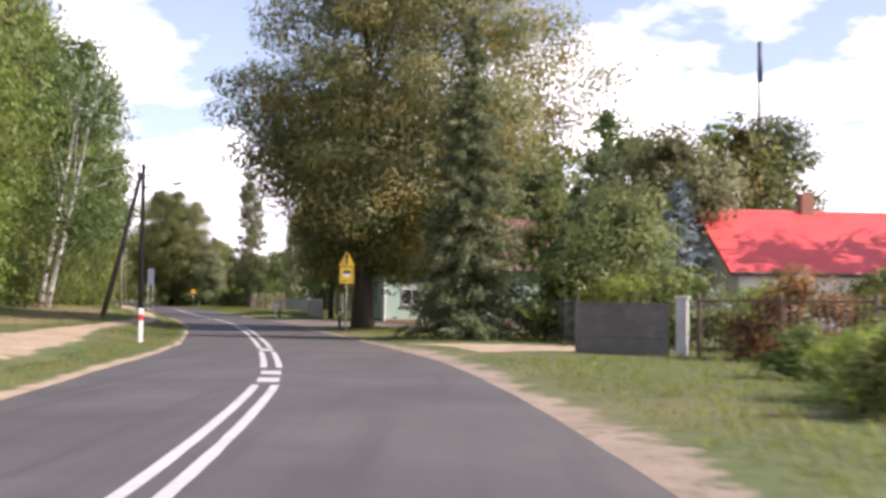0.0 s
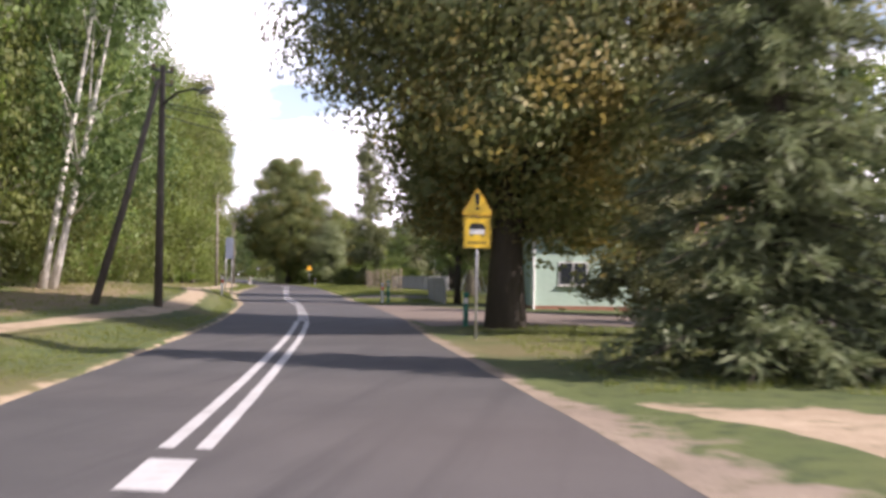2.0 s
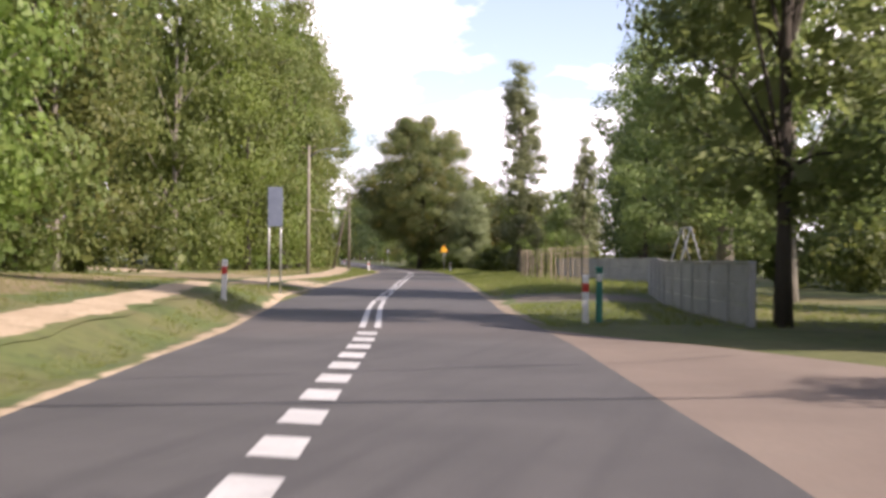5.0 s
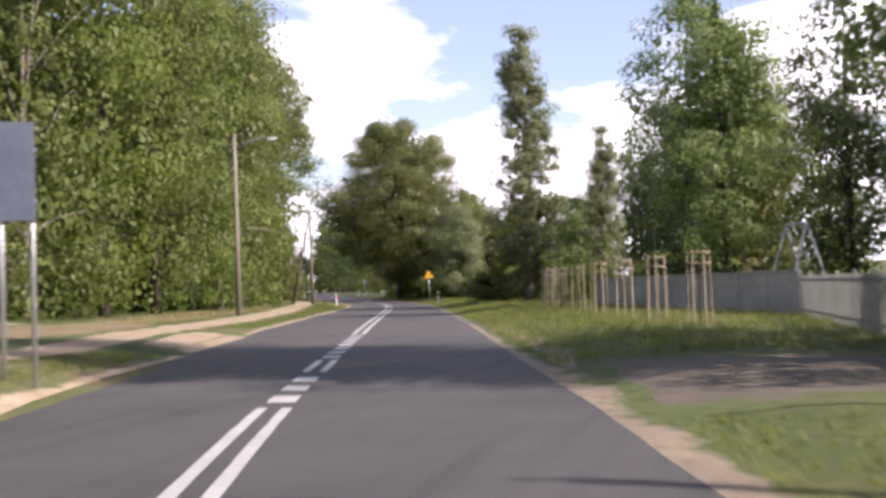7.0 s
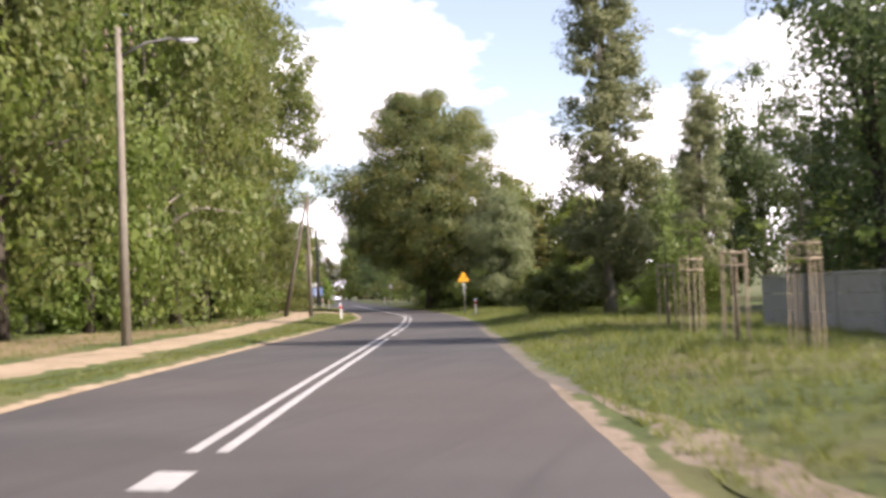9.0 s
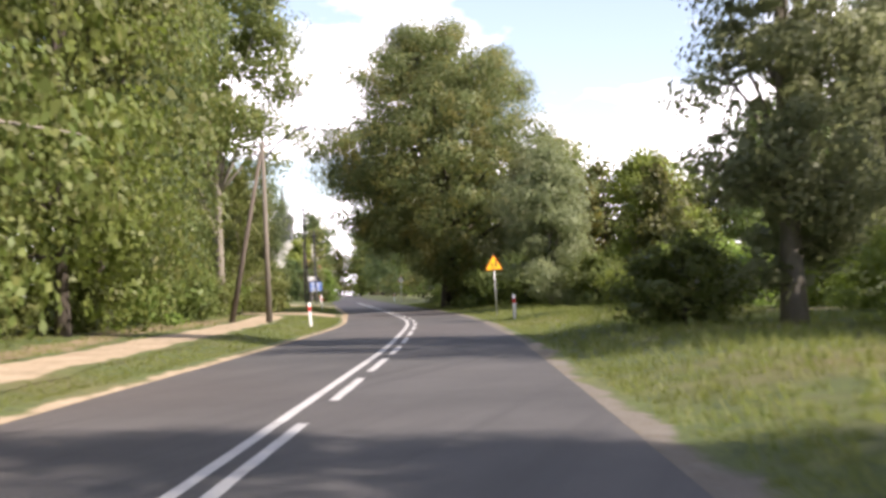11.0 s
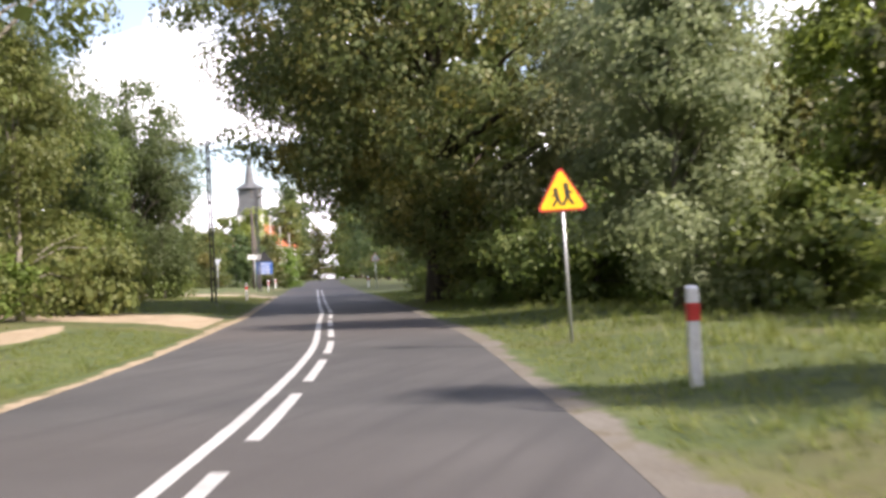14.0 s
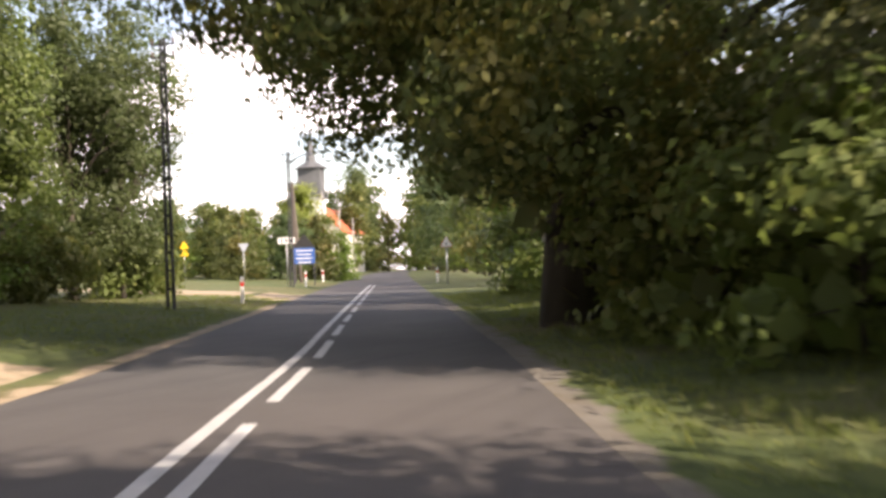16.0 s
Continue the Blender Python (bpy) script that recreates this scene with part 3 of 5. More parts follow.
def leaf_quads(pos, nrm, size, ratio, rng, along=None):
    n = len(pos)
    t = rng.normal(size=(n, 3)) if along is None else along + 0.25 * rng.normal(size=(n, 3))
    t = unit(t - nrm * (t * nrm).sum(1, keepdims=True))
    b = np.cross(nrm, t)
    L = (size * rng.uniform(0.65, 1.35, n))[:, None]
    fold = nrm * L * 0.10
    return np.stack([pos - t * L / 2, pos + b * L * ratio / 2 + fold, pos + t * L / 2, pos - b * L * ratio / 2 + fold], 1)


PROFILES = {
    "round": ([0, 0.12, 0.35, 0.6, 0.82, 1.0], [0.45, 0.82, 1.0, 0.92, 0.62, 0.12]),
    "dome": ([0, 0.15, 0.4, 0.7, 0.9, 1.0], [0.85, 1.0, 0.95, 0.75, 0.45, 0.1]),
    "bowl": ([0, 0.1, 0.25, 0.5, 0.75, 0.9, 1.0], [0.55, 0.78, 0.95, 1.0, 0.82, 0.55, 0.15]),
    "vase": ([0, 0.1, 0.25, 0.5, 0.8, 1.0], [0.36, 0.5, 0.78, 1.0, 0.72, 0.12]),
    "column": ([0, 0.1, 0.35, 0.65, 0.85, 1.0], [0.5, 0.95, 1.0, 0.8, 0.5, 0.08]),
    "tall": ([0, 0.15, 0.45, 0.7, 0.88, 1.0], [0.55, 0.9, 1.0, 0.85, 0.55, 0.12]),
}


def crown_clumps(height, radius, base, profile, count, rng, squash=1.0, offset=(0, 0)):
    hs, rs = PROFILES[profile]
    ph = rng.uniform(0, 6.28, 4)
    out = []
    while len(out) < count:
        h = rng.uniform(0, 1)
        r = np.interp(h, hs, rs)
        if rng.uniform() > r + 0.15:
            continue
        a = rng.uniform(0, 2 * np.pi)
        wob = 1 + 0.16 * math.sin(2 * a + ph[0] + 3 * h) + 0.12 * math.sin(3 * a + ph[1] - 5 * h) + 0.10 * math.sin(9 * h + ph[2])
        q = r * wob * math.sqrt(rng.uniform(0.18, 1.0)) * 0.90
        out.append((q * radius * math.cos(a) + offset[0] * h, q * radius * math.sin(a) * squash + offset[1] * h, base + h * (height - base)))
    return np.array(out)


def crown_mesh(name, centres, clump_r, per, size, ratio, mat, rng, droop=0.0, fill=0, fill_size=0.8, core=0, core_size=1.2):
    """Leaves round each clump, lit by the clump's own form, and larger inner leaves that close its heart."""
    k = len(centres)
    mid = centres.mean(0)

    def spread(n, lo, hi, power):
        c = np.repeat(centres, n, axis=0)
        d = unit(rng.normal(size=(k * n, 3)))
        rad = np.repeat(clump_r * rng.uniform(0.7, 1.3, k), n)[:, None] * rng.uniform(lo, hi, (k * n, 1)) ** power
        off = d * rad * np.array([1.15, 1.15, 0.75])
        off[:, 2] -= droop * rng.uniform(0, 1, k * n) ** 2
        nrm = unit(0.9 * d + 0.35 * unit(c - mid) + np.array([0, 0, 0.3]) + 0.32 * rng.normal(size=(k * n, 3)))
        pos = c + off
        pos[:, 2] = np.maximum(pos[:, 2], 0.08)
        return pos, nrm

    pos, nrm = spread(per, 0.15, 1.0, 0.45)
    quads = leaf_quads(pos, nrm, size, ratio, rng)
    if fill:
        pos, nrm = spread(fill, 0.0, 0.42, 0.6)
        pos = mid + (pos - mid) * 0.9
        quads = np.concatenate([quads, leaf_quads(pos, nrm, fill_size, 0.8, rng)])
    if core:
        # oversized leaf quads added deep inside the crown's outline so it blocks light and sight
        c = np.repeat(centres, core, axis=0)
        axis_at = np.array([mid[0], mid[1], 0.0])
        flat = (c - axis_at) * np.array([1, 1, 0])
        top = centres[:, 2].max()
        pos = axis_at + flat * rng.uniform(0.05, 0.74, (k * core, 1)) + np.stack([np.zeros(k * core), np.zeros(k * core), np.minimum(c[:, 2] + rng.normal(size=k * core) * clump_r * 0.5, top - clump_r * 0.6)], 1)
        pos[:, 2] = np.maximum(pos[:, 2], clump_r * 0.4)
        quads = np.concatenate([quads, leaf_quads(pos, unit(rng.normal(size=pos.shape)), min(clump_r * 0.85, core_size), 0.7, rng)])
    return quads_from(name, quads, mat)


def wood_mesh(name, height, trunk_r, centres, limbs, mat, rng, split=0.35, lean_to=(0, 0), trunks=1):
    """Trunk and limbs as one tapered, forking body."""
    bms = []
    stems = []
    for s in range(trunks):
        dx, dy = (0.35 * s, 0.2 * s)
        pts, rad = [], []
        for i in range(9):
            h = i / 8
            pts.append((dx + lean_to[0] * h + (0.7 * s * h) + 0.12 * math.sin(4 * h + s) * trunk_r * 6 * h, dy + lean_to[1] * h + 0.1 * math.cos(5 * h) * trunk_r * 5 * h, h * height * 0.9))
            rad.append(trunk_r * (1.35 if i == 0 else 1.0) * (1 - 0.9 * h) + 0.012)
        pts[0] = (pts[0][0], pts[0][1], -0.15)
        stems.append((pts, rad))
        bms.append(rod(pts, rad, 9))
    order = rng.permutation(len(centres))[:limbs]
    for j in order:
        c = Vector(centres[j])
        pts, rad = stems[int(rng.integers(trunks))]
        h = min(max((c.z / height) * rng.uniform(0.45, 0.75), 0.12), 0.8)
        i = min(int(h / 0.9 * 8), 7)
        start = Vector(pts[i]).lerp(Vector(pts[i + 1]), 0.5)
        if start.z > c.z + 0.5:
            start = Vector(pts[max(i - 2, 1)])
        mid = start.lerp(c, 0.5) + Vector((0, 0, 0.12 * (c - start).length)) + Vector(rng.normal(size=3)) * 0.15
        r = max(rad[i] * 0.45, 0.02)
        bms.append(rod([start, start.lerp(mid, 0.55) + Vector((0, 0, 0.05)), mid, c], [r, r * 0.75, r * 0.5, r * 0.15], 5))
    bm = joined(*bms)
    me = bpy.data.meshes.new(name)
    bm.to_mesh(me)
    bm.free()
    me.materials.append(mat)
    me.polygons.foreach_set("use_smooth", [True] * len(me.polygons))
    return me


def tree(name, at, height, radius, base, trunk_r, clumps, per, leaf, mat, bark, label, profile="round", clump_r=None, limbs=14, seed=1,
         ratio=0.6, droop=0.0, lean_to=(0, 0), offset=(0, 0), squash=1.0, trunks=1, turn=0.0, category="tree", group="", fill=7, fill_size=None, shift=(0, 0), clear=None, extra=None, core=5, core_size=1.2):
    rng = np.random.default_rng(seed)
    c = crown_clumps(height, radius, base, profile, clumps, rng, squash, offset) + np.array([*shift, 0.0])
    if clear:
        floor_z = clear[1] + np.maximum(0.0, -c[:, 0] - 5.0) * 1.15
        low = (c[:, 0] < clear[0]) & (c[:, 2] < floor_z)
        c[low, 2] = floor_z[low] + rng.uniform(0, 4, low.sum())
    if extra:
        c = np.concatenate([c, np.array(extra, float)])
    ob = thing(name, at, turn, label, category, group)
    child("trunk" if category == "tree" else "stem", wood_mesh("trunk", height, trunk_r, c, limbs, bark, rng, lean_to=lean_to, trunks=trunks), ob)
    child("crown" if category == "tree" else "leaves", crown_mesh("crown", c, clump_r or radius * 0.24, per, leaf, ratio, mat, rng, droop, fill, fill_size or leaf * 2.1, core, core_size), ob)
    return ob


def spruce(name, at, height, radius, base, trunk_r, mat, label, seed=1, step=0.34, per=16, spray=0.5, sag=0.35, turn=0.0):
    """A conifer: whorls of sagging boughs set with needle sprays."""
    rng = np.random.default_rng(seed)
    ob = thing(name, at, turn, label, "tree")
    bms = [rod([(0, 0, -0.15), (0, 0, height * 0.5), (0.05, 0, height)], [trunk_r * 1.2, trunk_r * 0.6, 0.02], 8)]
    pos, along = [], []
    z = base
    while z < height - 0.1:
        h = (z - base) / (height - base)
        for _ in range(int(9 - 4 * h)):
            a = rng.uniform(0, 2 * np.pi)
            L = radius * (1 - h) ** 0.85 * rng.uniform(0.7, 1.12) + 0.12
            dirv = np.array([math.cos(a), math.sin(a), 0])
            zz = z + rng.uniform(-0.2, 0.2)
            if rng.uniform() < 0.45:
                bms.append(rod([(0, 0, zz), tuple(dirv * L * 0.6 + [0, 0, zz - sag * L * 0.25]), tuple(dirv * L + [0, 0, zz - sag * L * 0.5])], [0.03, 0.018, 0.006], 4))
            n = max(3, int(per * L / radius) + 3)
            u = rng.uniform(0.12, 1.0, n)
            side = np.array([-dirv[1], dirv[0], 0])
            lat = rng.normal(size=n) * 0.16 * L * (1.15 - u)
            drop = -sag * L * 0.55 * u ** 1.4 + 0.10 * L * (u > 0.85) + rng.normal(size=n) * 0.06
            pos.append(dirv * (u * L)[:, None] + side * lat[:, None] + np.array([0, 0, zz]) + np.outer(drop, [0, 0, 1]))
            along.append(np.tile(dirv * 0.8 + np.array([0, 0, -sag * 0.8]), (n, 1)) + side * np.sign(lat)[:, None] * 0.7)
        z += step * rng.uniform(0.75, 1.25)
    pos, along = np.concatenate(pos), np.concatenate(along)
    nrm = unit(np.array([0, 0, 0.8]) + 0.5 * rng.normal(size=pos.shape))
    bm = joined(*bms)
    me = bpy.data.meshes.new("trunk")
    bm.to_mesh(me)
    bm.free()
    me.materials.append(BARK)
    child("trunk", me, ob)
    child("crown", quads_from("crown", leaf_quads(pos, nrm, spray, 0.19, rng, unit(along)), mat), ob)
    return ob


def again(ob, at, turn, scale=1.0, tall=1.0, label=""):
    c = copy_thing(ob, Matrix.LocRotScale(at, Euler((0, 0, radians(turn))), (scale, scale, scale * tall)))
    if label:
        tagged(c, label)
    return c


# the great roadside tree by the warning sign; long boughs along the verge added to shade the road
SHADE_BOUGHS = []
while len(SHADE_BOUGHS) < 34:
    z = RNG.uniform(4.6, 11.0)
    x = 1.28 * z + RNG.uniform(-7.6, -2.6)
    if -2.0 < x < 7.0:
        SHADE_BOUGHS.append((x, RNG.uniform(-5.4, -2.6) - 0.08 * z, z))
tree("roadside_tree", (-5.1, 60.4, 0.05), 21.5, 9.0, 3.0, 0.44, 320, 400, 0.175, LEAF_OLIVE, BARK,
     "huge old tree with yellowing olive leaves and thick dark trunk", "vase", 1.4, 26, 11, shift=(-0.3, 0.2), offset=(4.4, 0.4), fill=12, fill_size=0.2, core=44, core_size=0.2, clear=(-2.4, 5.4), squash=0.86,
     extra=[(-1.6, 1.5, 4.0), (-2.4, 0.6, 4.8), (-0.8, 2.0, 3.3), (-1.0, -0.6, 4.2), (-3.0, 1.0, 5.2), (0.9, 1.6, 3.6), (1.8, 1.0, 4.0), (2.6, 0.5, 4.3), (1.6, 2.6, 4.6), (2.4, 2.2, 5.4), (3.4, 1.0, 4.9), (3.2, 2.0, 3.4), (4.0, 1.4, 3.9), (4.6, 0.6, 4.6), (3.8, 2.8, 5.8), (4.8, 2.0, 5.4), (5.4, 1.0, 4.0), (4.4, 1.8, 2.6), (5.0, 0.8, 3.0), (5.8, 1.6, 5.0), (3.6, 0.2, 6.2), (5.2, 0.4, 6.4), (1.4, 0.4, 5.6), (-1.2, 1.0, 3.5), (-0.4, 2.2, 3.9), (-2.0, 2.4, 3.7), (-2.8, 1.8, 4.5), (0.2, 2.8, 3.3), (-1.4, -0.2, 4.7), (-2.2, -0.4, 5.1), (0.8, 2.2, 4.3), (-0.2, 1.4, 4.8), (0.6, 3.2, 5.2),
            (1.3, 0.0, 2.9), (2.2, -0.4, 2.9), (3.2, 0.0, 2.9), (0.9, -1.3, 3.3), (2.4, -1.6, 3.1), (1.6, 1.4, 2.9), (4.2, -0.6, 3.0), (-1.3, -0.6, 3.4), (-0.7, 0.8, 3.2), (-1.8, 0.4, 3.4),
            (1.2, -2.6, 4.2), (2.8, -3.0, 4.0), (4.4, -2.4, 4.2), (0.4, -3.4, 5.4), (2.0, -4.2, 5.6), (3.8, -4.4, 5.4), (-1.2, -3.2, 6.2), (-2.6, -2.2, 6.6), (-0.9, 1.2, 2.9), (-1.6, 1.8, 3.0), (-0.4, 2.4, 2.8), (-2.2, 2.6, 3.2), (-1.2, 3.2, 2.9)] + SHADE_BOUGHS)
tree("garden_tree", (-0.9, 57.0, 0.05), 4.4, 1.25, 0.4, 0.07, 44, 150, 0.12, LEAF_GREY, BARK, "small grey-green tree on the grass before the yard", "dome", 0.5, 12, 37)
tree("garden_tree", (-1.3, 74.6, 0.05), 6.6, 2.3, 0.6, 0.12, 46, 150, 0.17, LEAF_GREY, BARK, "grey-green garden tree before the pale green building", "dome", 0.75, 12, 35)
tree("garden_tree", (4.6, 71.5, 0.05), 7.4, 2.8, 0.6, 0.14, 50, 150, 0.18, LEAF_POPLAR, BARK, "olive green garden tree beside the yard", "dome", 0.85, 12, 36)
spruce("spruce_tree", (-0.1, 46.9, 0.05), 11.2, 2.35, 0.5, 0.18, NEEDLES_LIGHT, "tall olive green spruce with sagging boughs beside the verge", 21, 0.2, 150, 0.27, 0.6)
spruce("spruce_tree", (4.2, 52.6, 0.05), 6.2, 2.4, 0.3, 0.16, NEEDLES, "dense dark spruce behind a garden fence", 22, 0.2, 100, 0.28, 0.4)
spruce("blue_spruce", (8.0, 52.5, 0.05), 6.4, 2.1, 0.3, 0.14, NEEDLES_BLUE, "blue-grey garden spruce before the red-roofed house", 23, 0.3, 20, 0.45, 0.15)
spruce("far_spruce", (10.5, 96.0, 0.1), 14.0, 2.6, 1.0, 0.2, NEEDLES, "distant narrow spruce behind gardens", 24, 0.5, 10, 0.8, 0.3)
tree("garden_tree", (4.9, 46.6, 0.05), 5.0, 2.4, 0.8, 0.12, 44, 190, 0.16, LEAF_POPLAR, BARK, "round olive green garden tree behind a low wall", "dome", 0.8, 10, 31)
tree("garden_tree", (9.5, 63.0, 0.05), 10.0, 4.0, 2.0, 0.18, 55, 150, 0.26, LEAF_GREY, BARK, "greyish green garden tree beside the red-roofed house", "round", 1.1, 12, 32)
tree("garden_tree", (19.5, 82.5, 0.05), 14.0, 5.0, 2.0, 0.25, 60, 150, 0.32, LEAF_DARK, BARK, "dark dense tree behind the red-roofed house", "round", 1.4, 12, 33)
tree("garden_tree", (15.0, 88.0, 0.05), 12.0, 5.0, 2.0, 0.25, 55, 130, 0.32, LEAF_DARK, BARK, "dark dense tree behind the red-roofed house", "round", 1.4, 12, 34)

# poplars by the concrete wall
poplar = tree("poplar_tree", (-9.6, 101.5, 0.0), 19.0, 3.5, 1.9, 0.3, 95, 250, 0.19, LEAF_POPLAR, GREY_BARK,
              "tall poplar with loose light green leaves behind a concrete wall", "column", 1.15, 22, 41, fill=6, fill_size=0.4, core=5, core_size=0.6)
again(poplar, (-11.6, 106.5, 0), 100, 1.0, 1.05)
poplar_dark = tree("poplar_tree", (-10.0, 87.6, 0.0), 18.5, 3.0, 2.3, 0.15, 104, 190, 0.2, LEAF_POPLAR, BARK,
                   "tall dark-trunked poplar at the end of a concrete wall", "column", 0.95, 20, 43, fill=5, fill_size=0.4, core=4, core_size=0.55)
again(poplar_dark, (-17.4, 138.0, float(land(-17.4, 138.0))), 140, 0.92, 1.0, "tall narrow poplar behind a concrete wall")
poplar_far = tree("poplar_tree", (-30.45, 161.0, 0.0), 19.5, 2.3, 1.2, 0.26, 170, 190, 0.17, LEAF_GREY, GREY_BARK,
                  "slender columnar poplar with grey-green leaves", "column", 0.66, 20, 42, fill=5, fill_size=0.35, core=4, core_size=0.5)
again(poplar_far, (-27.0, 176.0, float(land(-27.0, 176.0))), 200, 0.74, 0.98, "young pointed poplar with grey-green leaves")

# forest edge and woods: four kinds of tree near the road, four plainer ones for the depth
forest_a = tree("forest_tree", spot(46, -13.0), 19.0, 5.0, 1.4, 0.24, 100, 135, 0.24, LEAF_FOREST, BARK, "leafy green tree at the forest edge", "tall", 1.4, 18, 51, fill=7, fill_size=0.4, core=6, core_size=0.6)
forest_b = tree("forest_tree", spot(56, -13.5), 17.0, 4.6, 0.8, 0.2, 96, 135, 0.23, LEAF_FRESH, BARK, "bright green bushy tree at the forest edge", "dome", 1.35, 16, 52, fill=7, fill_size=0.4, core=6, core_size=0.6)
forest_c = tree("forest_tree", spot(69, -15.5), 21.0, 5.0, 2.0, 0.27, 100, 135, 0.25, LEAF_DARK, BARK, "tall dark green forest tree", "tall", 1.4, 20, 53, fill=7, fill_size=0.4, core=6, core_size=0.6)
forest_d = tree("forest_tree", spot(83, -13.2), 15.5, 4.7, 0.5, 0.2, 96, 135, 0.23, LEAF_FOREST, GREY_BARK, "broad green tree with branches down to the ground", "dome", 1.35, 16, 54, fill=7, fill_size=0.4, core=6, core_size=0.6)
deep_a = tree("forest_tree", spot(27, -17), 20.0, 5.2, 1.2, 0.24, 60, 33, 0.66, LEAF_FOREST, BARK, "leafy green tree inside the wood", "tall", 1.7, 10, 56, fill=2, fill_size=1.1, core=6)
deep_b = tree("forest_tree", spot(18, -15), 17.0, 5.0, 0.6, 0.22, 60, 33, 0.6, LEAF_FRESH, BARK, "bright green bushy tree inside the wood", "dome", 1.7, 10, 57, fill=2, fill_size=1.1, core=6)
deep_c = tree("forest_tree", spot(36, -18), 22.0, 5.4, 1.5, 0.26, 60, 33, 0.66, LEAF_DARK, BARK, "tall dark green tree inside the wood", "tall", 1.8, 10, 58, fill=2, fill_size=1.1, core=6)
deep_d = tree("forest_tree", spot(31, -25), 16.0, 5.2, 0.4, 0.22, 60, 33, 0.6, LEAF_MAPLE, BARK, "broad olive green tree inside the wood", "dome", 1.7, 10, 59, fill=2, fill_size=1.1, core=6)
KINDS = (forest_a, forest_b, forest_c, forest_d)
DEEP = (deep_a, deep_b, deep_c, deep_d)
spots = np.random.default_rng(77)
LEFT_EDGE = [(36, -14, 2), (63, -14.4, 1), (69, -14.0, 3), (77, -13.4, 3), (90, -12.2, 1), (97, -13.0, 0), (104, -13.6, 3), (127, -14.2, 3), (133, -12.6, 1), (139, -11.6, 0),
             (146, -11.2, 1), (152, -10.6, 3), (158, -11.0, 0), (164, -10.8, 1), (170, -11.6, 0), (177, -13, 2), (184, -14, 0), (192, -16.5, 2)]
for y, off, k in LEFT_EDGE:
    again(KINDS[k], spot(y, off), spots.uniform(0, 360), spots.uniform(0.92, 1.1), spots.uniform(0.95, 1.08) * (1.25 if y < 120 else 1.32))
LEFT_DEEP = [(42, -22, 2), (50, -21, 0), (58, -22, 2), (66, -21, 0), (74, -22, 2), (82, -21, 1), (90, -21, 2), (98, -22, 0), (107, -21, 2), (114, -26, 0), (122, -29, 2), (130, -24, 2),
             (137, -20, 0), (145, -20, 2), (153, -20, 3), (161, -21, 2), (169, -21, 0), (177, -22, 2), (186, -23, 0), (52, -30, 2), (70, -30, 2), (92, -30, 2), (140, -29, 2), (160, -30, 2)]
for y, off, k in LEFT_DEEP:
    again(DEEP[k], spot(y, off), spots.uniform(0, 360), spots.uniform(0.95, 1.15), spots.uniform(0.95, 1.1))
tree("locust_tree", (-64.8, 196.5, 0.4), 27.0, 5.8, 9.0, 0.27, 150, 190, 0.25, LEAF_FOREST, GREY_BARK,
              "tall airy tree with drooping sprays of green leaves", "tall", 1.1, 26, 55, fill=4, fill_size=0.5, core=2, droop=0.6,
              extra=[(3.2, 1.4, 13.8), (4.0, 2.2, 14.6), (4.7, 2.9, 15.0), (3.6, 2.6, 15.8), (2.8, 1.0, 12.6), (3.4, 3.2, 14.2), (2.2, 4.5, 21.0), (1.4, 6.0, 22.5), (0.8, 7.0, 23.0), (4.2, 3.0, 17.5), (3.6, 3.6, 19.0), (4.0, 1.0, 16.6), (2.8, 3.2, 24.0), (1.8, 2.2, 25.4)])
again(forest_c, (-64.3, 187.0, 0.5), 70, 0.95, 1.25, "tall dark green tree at the forest edge")
again(forest_d, (-64.6, 198.6, 0.5), 40, 0.6, 1.0, "dense green tree with branches down to the ground")
again(forest_a, (-66.0, 192.0, 0.5), 170, 0.9, 1.3, "leafy green tree at the forest edge")
for x, y, k, s in ((-74.5, 208.5, 2, 0.7), (-76.5, 215.5, 2, 0.72), (-78.6, 227.0, 2, 0.66), (-74.0, 204, 3, 0.85), (-77.0, 210, 0, 0.76), (-78.5, 215, 3, 0.92), (-80.0, 221, 2, 0.7), (-79.8, 225.5, 2, 0.62), (-79.6, 231.0, 2, 0.68), (-78.3, 229.6, 2, 0.6), (-78.6, 222.5, 3, 0.72), (-84, 213, 2, 0.8), (-85, 222, 2, 0.8)):
    again(KINDS[k], (x, y, float(land(x, y))), spots.uniform(0, 360), s, 1.0, "dark dense tree at the end of the woods")
RIGHT_EDGE = [(-19.3, 154.5, 2, 0.86), (-10.8, 151.0, 2, 0.86), (-4.0, 141.0, 3, 0.95), (1.0, 134.0, 2, 0.95), (1.0, 126.0, 2, 0.92), (4.5, 118.0, 0, 0.95), (-11.0, 163.0, 1, 0.75), (-15.0, 167.0, 0, 0.72), (-20.6, 168.5, 2, 0.62), (-16.5, 162.0, 0, 0.8), (-3.0, 182.0, 2, 0.6), (-14.0, 194.0, 2, 0.5), (-20.0, 207.0, 0, 0.6), (-28.5, 221.0, 2, 0.95), (-24.0, 214.0, 2, 1.0)]
for x, y, k, s in RIGHT_EDGE:
    again(KINDS[k], (x, y, float(land(x, y))), spots.uniform(0, 360), s, spots.uniform(0.95, 1.1), "green leafy tree behind the verge")
